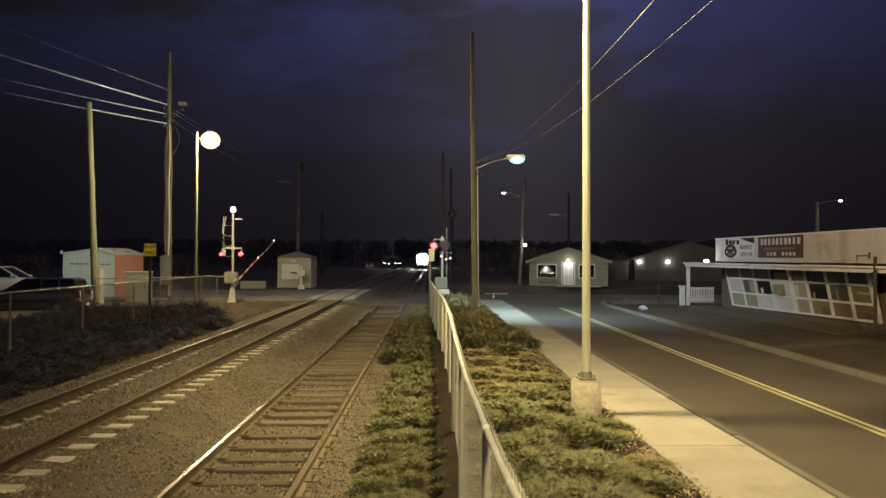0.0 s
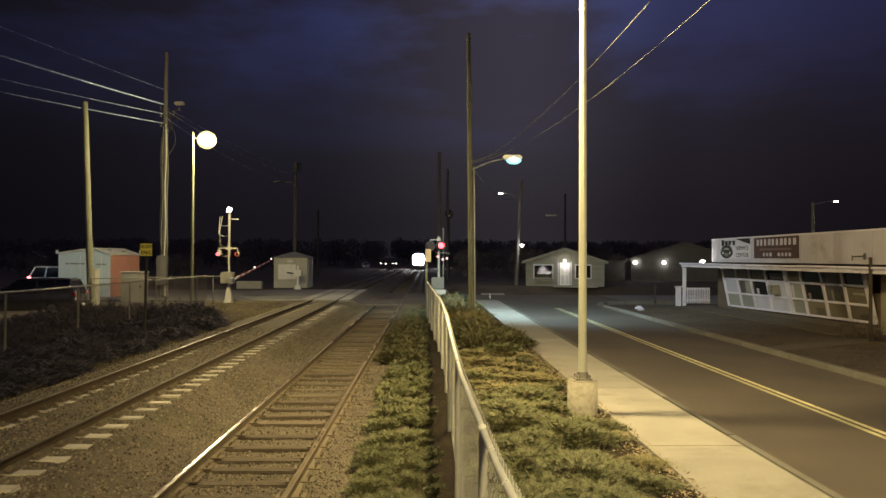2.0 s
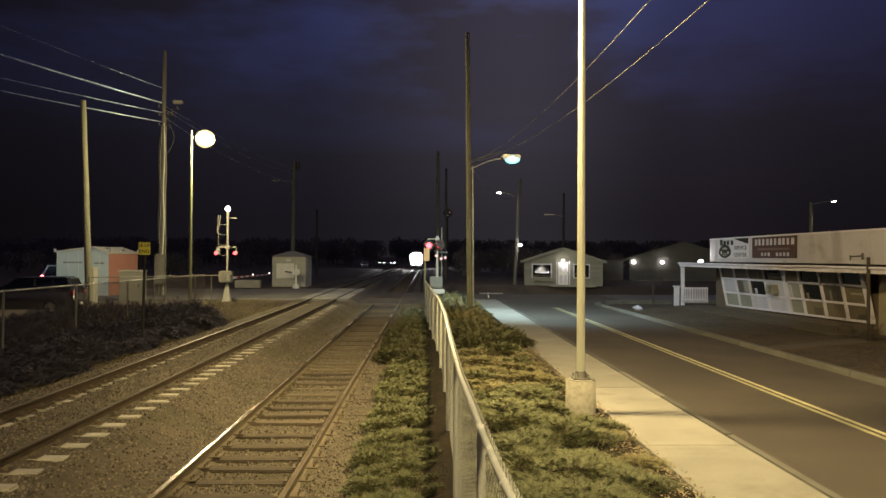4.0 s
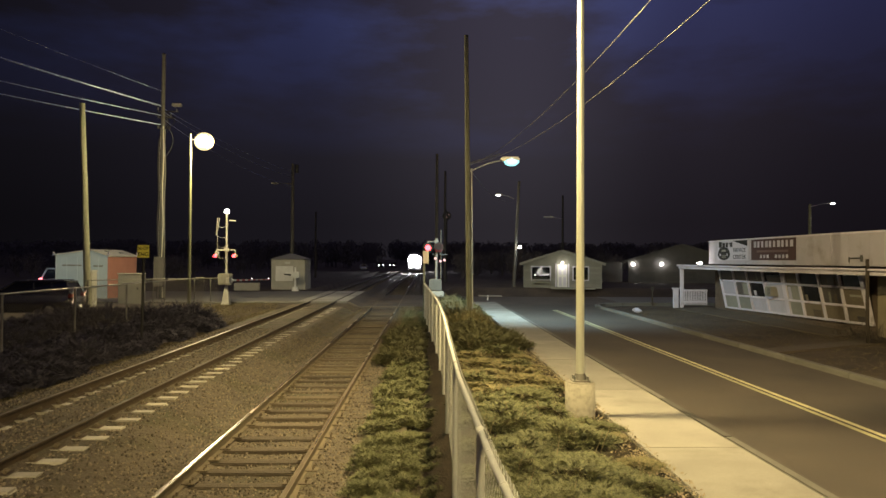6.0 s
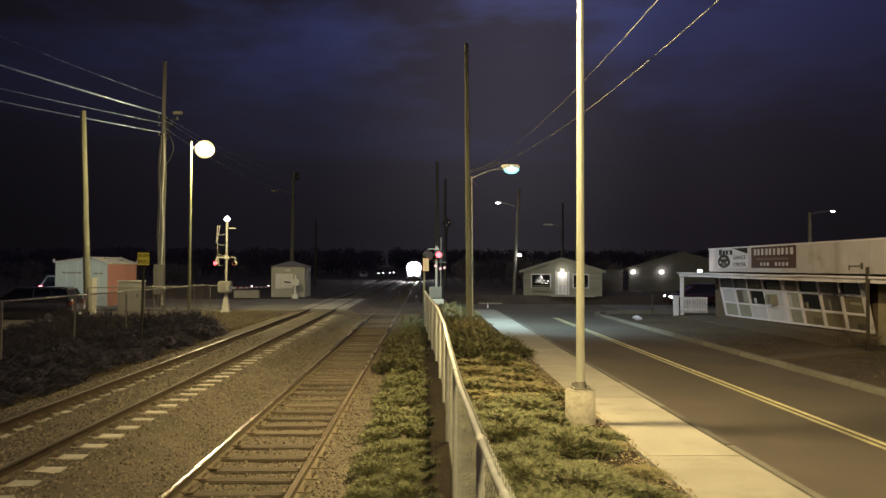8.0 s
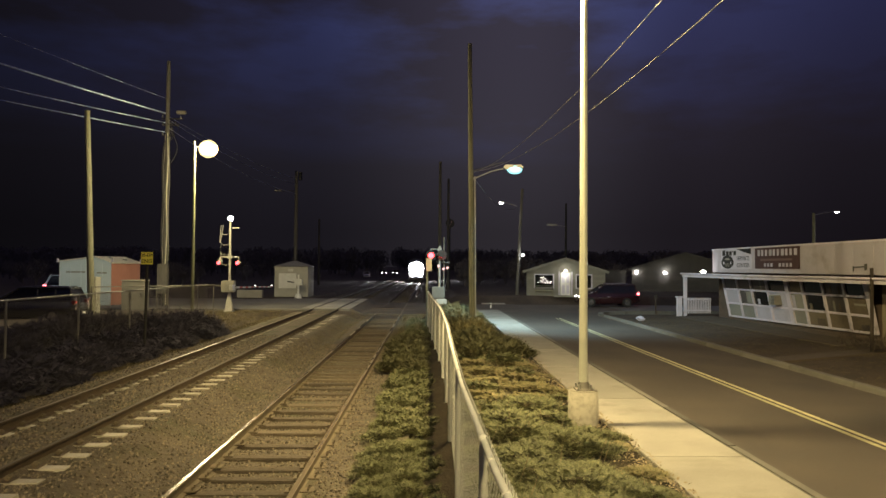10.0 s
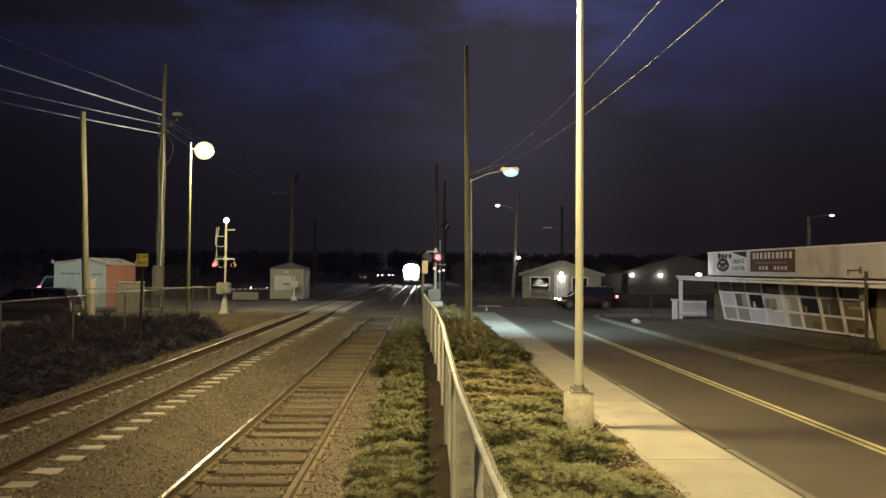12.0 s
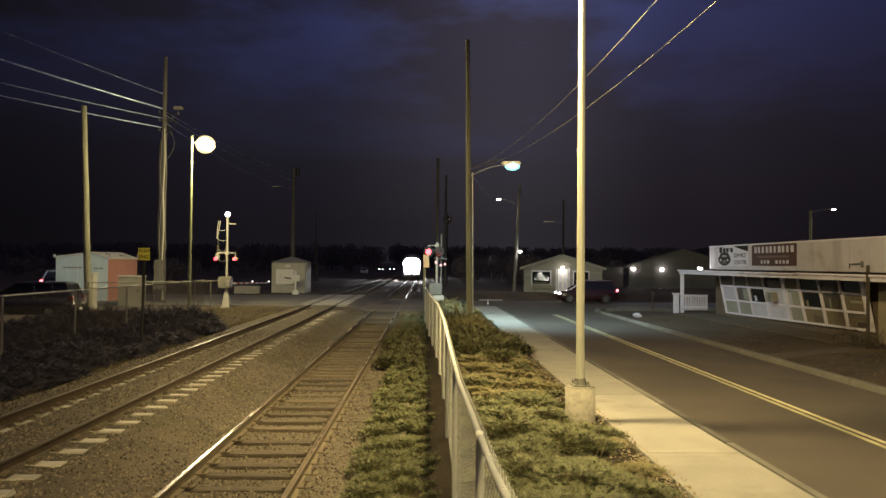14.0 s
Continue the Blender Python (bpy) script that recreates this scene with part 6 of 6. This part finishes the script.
def clapboards(th, w, z1, step_z, material, gaps):
    """Lapped boards on the front, broken round the openings."""
    z = 0.15
    while z < z1:
        spans, x = [], -w / 2 + 0.1
        for a, b, c, d in sorted(gaps):
            if c - 0.05 < z < d:
                if a > x:
                    spans.append((x, a))
                x = max(x, b)
        spans.append((x, w / 2 - 0.1))
        for a, b in spans:
            if b - a > 0.1:
                part("board", box(B(), a, b, -0.025, -0.002, z, z + step_z * 0.86, 0), material, th)
        z += step_z


def houses():
    h = gable_house("small_house", (11.3, 57.0, 0.2), 6.3, 8.0, 2.02, 3.02, M_SIDING, "small grey clapboard house with a lit white door", turn=-12, trim=M_CABIND)
    for x in (-3.15, 3.07):
        part("corner_board", box(B(), x, x + 0.08, -0.04, -0.003, 0.0, 2.0, 0.006), M_CABIND, h)
    part("foundation_board", box(B(), -3.07, 3.07, -0.035, -0.003, 0.0, 0.10, 0.006), M_CABIND, h)
    clapboards(h, 6.3, 1.9, 0.2, M_SIDING, [(-2.5, -0.95, 0.65, 1.75), (-0.55, 0.55, 0.1, 2.0), (0.85, 2.1, 0.65, 1.75)])
    d = part("door", box(B(), -0.40, 0.40, -0.06, -0.005, 0.08, 1.92, 0.01), M_WHITEP, h, "white panelled front door")
    for a in (-0.28, 0.08):
        for c in (0.2, 1.08):
            part("door_panel", box(B(), a, a + 0.22, -0.075, -0.06, c, c + 0.7, 0.01), M_TRIM, d)
    part("door_knob", ball(B(), (0.36, -0.1, 1.05), 0.04), M_CHROME, d)
    for a, b in ((-0.56, -0.46), (0.46, 0.56)):
        part("door_casing", box(B(), a, b, -0.08, -0.005, 0.08, 2.0, 0.01), M_TRIM, h)
    part("porch_lamp", box(B(), -0.1, 0.1, -0.25, -0.06, 1.98, 2.14, 0.03), G_SMALL, h, "lit lamp over the door")
    for x0, x1, lit in ((-2.45, -1.0, True), (0.9, 2.05, False)):
        w = part("window", box(B(), x0, x1, -0.03, -0.004, 0.7, 1.7), M_PANE, h, "dark window pane")
        for a, b, c, e in ((x0 - 0.09, x1 + 0.09, 0.61, 0.7), (x0 - 0.09, x1 + 0.09, 1.7, 1.79), (x0 - 0.09, x0, 0.7, 1.7), (x1, x1 + 0.09, 0.7, 1.7)):
            part("frame", box(B(), a, b, -0.07, -0.004, c, e, 0.008), M_TRIM, w)
        if not lit:
            part("frame", box(B(), (x0 + x1) / 2 - 0.03, (x0 + x1) / 2 + 0.03, -0.06, -0.031, 0.7, 1.7), M_TRIM, w)
        else:
            for k, (x, z) in enumerate(((-2.2, 1.35), (-2.0, 1.55), (-1.9, 1.75), (-1.75, 1.85), (-1.62, 1.7), (-1.85, 1.45), (-1.5, 1.5), (-1.38, 1.35), (-1.25, 1.3), (-1.65, 1.35), (-1.15, 1.45), (-1.8, 1.62))):
                part("fairy_light", ball(B(), (x, -0.05, z - 0.3), 0.028, seg=8, rings=5), G_SMALL, w, "small white fairy light")
    # bench under the window
    bn = thing("garden_bench", (9.5, 56.75, 0.2), "slatted wooden bench under the lit window", "bench", turn=-12)
    for z, y in ((0.42, -0.1), (0.42, 0.05), (0.42, 0.2), (0.65, 0.3), (0.8, 0.32)):
        part("slat", box(B(), -0.75, 0.75, y, y + 0.1, z, z + 0.04, 0.006), M_WOODP, bn)
    for x in (-0.68, 0.62):
        for y in (-0.08, 0.28):
            part("leg", box(B(), x, x + 0.06, y, y + 0.06, 0, 0.85 if y > 0 else 0.42, 0.006), M_WOODP, bn)
    part("mailbox", box(B(), 0.95, 1.3, -0.18, -0.03, 0.9, 1.05, 0.02), M_BLACK, h, "dark wall mailbox")
    part("step", box(B(), -0.9, 2.6, -1.0, -0.01, -0.05, 0.09, 0.015), M_CONC, h)
    g = gable_house("garage_building", (26.0, 70.0, -0.1), 10.5, 12, 2.55, 4.15, M_SIDINGD, "dark long garage with two lit wall lamps", "garage", turn=-20, trim=M_SIDINGD)
    for x in (-4.8, -2.0):
        part("wall_lamp", box(B(), x - 0.15, x + 0.15, -0.3, -0.01, 2.08, 2.30, 0.05), G_WHITE, g, "lit wall lamp")
    for a, b in ((-4.2, -2.5), (-1.4, 1.4)):
        dr = part("garage_door", box(B(), a, b, -0.05, -0.005, 0.02, 1.9, 0.01), M_SIDINGD, g, "dark panelled garage door")
        for k in range(4):
            part("door_panel", box(B(), a + 0.08, b - 0.08, -0.07, -0.05, 0.08 + k * 0.46, 0.48 + k * 0.46, 0.008), M_SIDINGD, dr)
    st = thing("low_annex", (18.3, 72.0, -0.1), "dark low annex beside the garage", "building")
    part("wall", box(B(), -0.8, 2.2, 0, 6, 0, 2.3, 0.01), M_SIDINGD, st)
    part("roof", box(B(), -1.0, 2.4, -0.2, 6.2, 2.3, 2.42, 0.01), M_ROOF, st)


# ---- vehicles ----
def car(name, paint, label, L=4.7, W=1.85, H=1.70, tall=True, lamps=True):
    """A road car, nose along +x, at its wheels' height."""
    th = thing(name, (0, 0, 0), label, "car", "cars")
    hw = W / 2
    belt = 0.61 * H if tall else 0.90
    st = [(-0.50, 0.42, 0.90, 0.80), (-0.485, 0.30, 0.97, 0.92), (-0.40, 0.24, 0.985, 1.0), (-0.10, 0.22, 0.98, 1.0), (0.20, 0.22, 0.97, 1.0), (0.30, 0.24, 0.95, 0.98), (0.42, 0.26, 0.86, 0.94), (0.485, 0.32, 0.74, 0.84), (0.50, 0.42, 0.62, 0.74)]
    bm = B()
    rings = []
    for x, lo, hi, wf in st:
        hi = hi * belt / 0.98
        w = hw * wf
        sec = [(-w * 0.92, lo), (-w, lo + 0.14), (-w, (lo + hi) / 2 + 0.08), (-w * 0.93, hi - 0.03), (-w * 0.82, hi), (w * 0.82, hi), (w * 0.93, hi - 0.03), (w, (lo + hi) / 2 + 0.08), (w, lo + 0.14), (w * 0.92, lo)]
        rings.append([bm.verts.new((x * L, a, z)) for a, z in sec])
    for p, q in zip(rings, rings[1:]):
        for i in range(10):
            bm.faces.new((p[i], p[(i + 1) % 10], q[(i + 1) % 10], q[i]))
    bm.faces.new(rings[0])
    bm.faces.new(rings[-1][::-1])
    bmesh.ops.recalc_face_normals(bm, faces=bm.faces[:])
    body = smooth(part("body", bm, paint, th, "painted body"))
    r0, r1, f1, f0 = (-0.485, -0.43, 0.06, 0.27) if tall else (-0.42, -0.26, 0.03, 0.24)
    bm = B()
    low = [(r0 * L, -hw * 0.86, belt - 0.02), (f0 * L, -hw * 0.84, belt - 0.03), (f0 * L, hw * 0.84, belt - 0.03), (r0 * L, hw * 0.86, belt - 0.02)]
    top = [(r1 * L, -hw * 0.70, H - 0.06), (f1 * L, -hw * 0.70, H - 0.06), (f1 * L, hw * 0.70, H - 0.06), (r1 * L, hw * 0.70, H - 0.06)]
    vl, vt = [bm.verts.new(p) for p in low], [bm.verts.new(p) for p in top]
    for i in range(4):
        bm.faces.new((vl[i], vl[(i + 1) % 4], vt[(i + 1) % 4], vt[i]))
    bm.faces.new(vt)
    bmesh.ops.recalc_face_normals(bm, faces=bm.faces[:])
    part("glasshouse", bm, M_PANE, th, "dark tinted windows")
    bm = B()
    box(bm, r1 * L - 0.08, f1 * L + 0.06, -hw * 0.73, hw * 0.73, H - 0.075, H, 0.03)
    part("roof", bm, paint, th)
    for s in (-1, 1):
        for a, b in ((low[0], top[0]), (low[1], top[1])):
            bm = B()
            rod(bm, (a[0], s * abs(a[1]), a[2]), (b[0], s * abs(b[1]), b[2]), 0.065, 0.05, 8)
            part("pillar", bm, paint, th)
        for f in (-0.13, -0.30) if tall else (-0.12,):
            bm = B()
            rod(bm, (f * L, s * hw * 0.865, belt - 0.02), ((f + 0.01) * L, s * hw * 0.705, H - 0.06), 0.055, 0.05, 8)
            part("pillar", bm, paint, th)
        bm = B()
        rod(bm, (r1 * L + 0.1, s * hw * 0.66, H + 0.03), (f1 * L - 0.1, s * hw * 0.66, H + 0.03), 0.02, seg=6)
        if tall:
            part("roof_rail", bm, M_CHROME, th)
        else:
            bm.free()
        part("mirror", box(B(), 0.21 * L, 0.21 * L + 0.16, s * (hw + 0.02), s * (hw + 0.2), belt, belt + 0.15, 0.03), paint, th)
        part("headlight", box(B(), 0.44 * L, 0.492 * L, s * hw * 0.5, s * hw * 0.86, 0.64, 0.80, 0.03), G_CARHEAD if lamps else M_CHROME, th, "lit headlight" if lamps else "dark headlight")
        tail = part("tail_light", box(B(), -0.503 * L, -0.465 * L, s * hw * 0.66, s * hw * 0.965, *((belt - 0.12, belt + 0.06) if tall else (0.72, 0.98)), 0.03), G_TAIL if lamps else mat("lens_red", (0.25, 0.02, 0.02), (0.35, 0.03, 0.03), 0.2, bump=0), th, "glowing red tail light" if lamps else "red tail light")
        if not lamps:
            # Chrome beads added at the tail lights, only to glint under the yard lamp.
            for k in range(12):
                bm = B()
                ball(bm, (-0.503 * L - 0.012, s * hw * (0.60 + 0.034 * k), 0.70 + 0.075 * ((k * 5) % 7)), 0.03 + 0.012 * (k % 4), seg=10, rings=6)
                smooth(part("lens_facet", bm, M_GLINT, tail, "chrome bead added for the tail-light glints"))
        for x in (-0.29, 0.31):
            wh = B()
            rod(wh, (x * L, s * (hw - 0.22), 0.34), (x * L, s * (hw + 0.005), 0.34), 0.34, seg=22)
            tyre = part("wheel", wh, M_RUBBER, th)
            bm = B()
            rod(bm, (x * L, s * (hw - 0.02), 0.34), (x * L, s * (hw + 0.015), 0.34), 0.215, seg=18)
            for k in range(5):
                a = k * 1.2566
                box(bm, -0.02, 0.02, -0.02, 0.02, 0.03, 0.2, 0, Matrix.Translation((x * L, s * (hw + 0.02), 0.34)) @ Matrix.Rotation(a, 4, "Y"))
            part("rim", bm, M_CHROME, tyre)
    part("grille", box(B(), 0.485 * L, 0.505 * L, -hw * 0.45, hw * 0.45, 0.5, 0.68, 0.02), M_BLACK, th)
    part("bumper", box(B(), 0.47 * L, 0.515 * L, -hw * 0.8, hw * 0.8, 0.3, 0.46, 0.04), paint, th)
    part("rear_bumper", box(B(), -0.515 * L, -0.47 * L, -hw * 0.86, hw * 0.86, 0.34, 0.56, 0.04), paint, th)
    part("number_plate", box(B(), -0.52 * L, -0.515 * L, -0.16, 0.16, 0.42, 0.54), M_WHITEP, th)
    return th


def locomotive():
    """Approaching train: blunt cab front with headlights and ditch lights widened to their glare, and a coach body
    behind.
    """
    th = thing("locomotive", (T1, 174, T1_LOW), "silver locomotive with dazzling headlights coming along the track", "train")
    bm = B()
    prof = [(-1.5, 0.5), (-1.5, 3.4), (-1.15, 3.95), (-0.5, 4.2), (0.5, 4.2), (1.15, 3.95), (1.5, 3.4), (1.5, 0.5)]
    rings = []
    for y, s in ((0.0, 0.86), (0.35, 0.97), (0.9, 1.0), (22, 1.0)):
        rings.append([bm.verts.new((x * s, y, 0.5 + (z - 0.5) * (0.9 if y == 0 else 1))) for x, z in prof])
    for p, q in zip(rings, rings[1:]):
        for i in range(8):
            bm.faces.new((p[i], p[(i + 1) % 8], q[(i + 1) % 8], q[i]))
    bm.faces.new(rings[0])
    bm.faces.new(rings[-1][::-1])
    bmesh.ops.recalc_face_normals(bm, faces=bm.faces[:])
    part("body", bm, M_LOCO, th, "silver body shell")
    for s in (-1, 1):
        part("windscreen", box(B(), 0.1 * s, 1.05 * s, -0.03, 0.05, 3.35, 3.75, 0.02), M_PANE, th)
        # Glowing discs far wider than the lamps, shaped to the glare around them.
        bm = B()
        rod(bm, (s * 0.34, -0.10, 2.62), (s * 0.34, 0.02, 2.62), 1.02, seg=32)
        part("headlight", bm, G_HEAD, th, "white headlight disc widened to its glare")
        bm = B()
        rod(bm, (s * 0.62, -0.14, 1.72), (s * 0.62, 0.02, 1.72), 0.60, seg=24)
        part("ditch_light", bm, G_HEAD, th, "white ditch light disc widened to its glare")
        part("step", box(B(), s * 1.05, s * 1.45, 0.1, 0.5, 0.35, 0.5), M_BLACK, th)
    part("pilot", box(B(), -1.25, 1.25, -0.12, 0.3, 0.18, 0.75, 0.03), M_BLACK, th, "dark pilot plate")
    part("coupler", box(B(), -0.15, 0.15, -0.55, 0.0, 0.75, 1.0, 0.03), M_BLACK, th)
    for y in (2.5, 5.2, 16.5, 19.2):
        for s in (-1, 1):
            bm = B()
            rod(bm, (s * 0.70, y, 0.46), (s * 0.84, y, 0.46), 0.46, seg=22)
            part("wheel", bm, M_RUST, th)
    return th


def marker_post():
    """A short pale marker at the road's edge by the junction."""
    th = thing("marker_post", (4.58, 50.0, -0.42), "short white marker post at the road edge", "post")
    part("shaft", box(B(), -0.045, 0.045, -0.04, 0.04, 0, 0.36, 0.01), M_WHITEP, th)
    part("reflector", box(B(), -0.035, 0.035, -0.05, -0.041, 0.22, 0.31, 0.004), M_CHROME, th, "small reflector")


# ---- what moves ----
def motions():
    # flashers: the lit face turns to the road and away again
    swaps = [0.1, 0.7, 1.3, 2.1, 2.7, 3.4, 4.05, 4.7, 5.35, 5.95, 6.6, 7.15, 7.85, 8.5, 9.15, 9.8, 10.4, 11.1, 11.85, 12.35, 13.1, 13.6]
    for lens, phase in FLASH:
        if phase == "always":
            continue
        base = lens.matrix_basis.copy()
        turn = 0.0 if phase == "b" else 180.0
        rows = [(0.0, base @ pose(0, 0, 0, 0, 0, turn))]
        for t in swaps:
            for k, dt in enumerate((-0.0667, -0.0333, 0.0, 0.0333)):
                rows.append((t + dt, base @ pose(0, 0, 0, 0, 0, turn + 60 * k)))
            turn += 180
        rows.append((14.0, base @ pose(0, 0, 0, 0, 0, turn)))
        walk(lens, rows)
    arm = bpy.data.objects["gate_arm"]
    walk(arm, [(t, pose(0.38, 0, 1.33, a)) for t, a in ((0.0, 14.5), (0.4, 12.8), (1.0, 10.4), (1.6, 8.0), (2.4, 4.8), (3.0, 2.6), (3.6, 0.6), (4.4, -0.9), (5.2, -1.4), (14.0, -1.4))])
    train = bpy.data.objects["locomotive"]
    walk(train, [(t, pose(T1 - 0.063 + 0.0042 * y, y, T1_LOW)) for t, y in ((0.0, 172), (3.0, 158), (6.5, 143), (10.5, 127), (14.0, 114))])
    suv = bpy.data.objects["white_suv"]
    walk(suv, [(t, pose(x, 49.2, -0.07)) for t, x in ((0.0, -29.48), (0.5, -27.75), (1.0, -26.23), (1.5, -25.0), (2.0, -24.1), (2.5, -23.5), (3.2, -23.15), (4.0, -23.1), (14.0, -23.1))])
    red = bpy.data.objects["red_suv"]
    walk(red, [(t, pose(x, 53.0, -0.38, 0, 0, 180)) for t, x in ((0.0, 66.0), (6.5, 29.2), (7.0, 26.3), (7.5, 23.5), (8.0, 20.7), (8.2, 19.7), (9.0, 16.3), (9.7, 14.2), (10.3, 13.2), (11.0, 12.6), (12.0, 12.35), (13.0, 12.28), (14.0, 12.27))])


# ---- the scene ----
ground()
roads()
tracks()
fences()
planting()
woods()
lamp_post()
poles()
cables()
crossing()
hut_and_boxes()
shop()
shop_extras()
houses()
car("white_suv", M_CARW, "white sport utility vehicle driving up to the crossing", 5.7, 2.0, 1.84)
car("red_suv", M_CARR, "dark red sport utility vehicle waiting at the junction", 4.5, 1.85, 1.66)
o = car("parked_car", M_CARB, "dark parked car behind the fence", 4.8, 1.85, 1.72, True, False)
o.matrix_world = pose(-19.4, 35.0, -0.36, 0, 0, 186)
for x, y, a in ((-12.6, 205, -80), (-9.2, 212, -96)):
    o = car("distant_car", M_CARB, "dark car far off with lit headlights", 4.6, 1.8, 1.55, True, True)
    o.matrix_world = pose(x, y, -0.05, 0, 0, a)
    for c in o.children:
        if c.name.startswith("tail_light"):
            c.data.materials[0] = M_SIGNR
            tagged(c, "dark red tail light")
o = car("distant_car", M_CARW, "pale car far off beside the railway", 4.6, 1.8, 1.55, True, False)
o.matrix_world = pose(-14.6, 172, -0.3, 0, 0, -84)
marker_post()
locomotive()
ballast()
dead_grass()

motions()
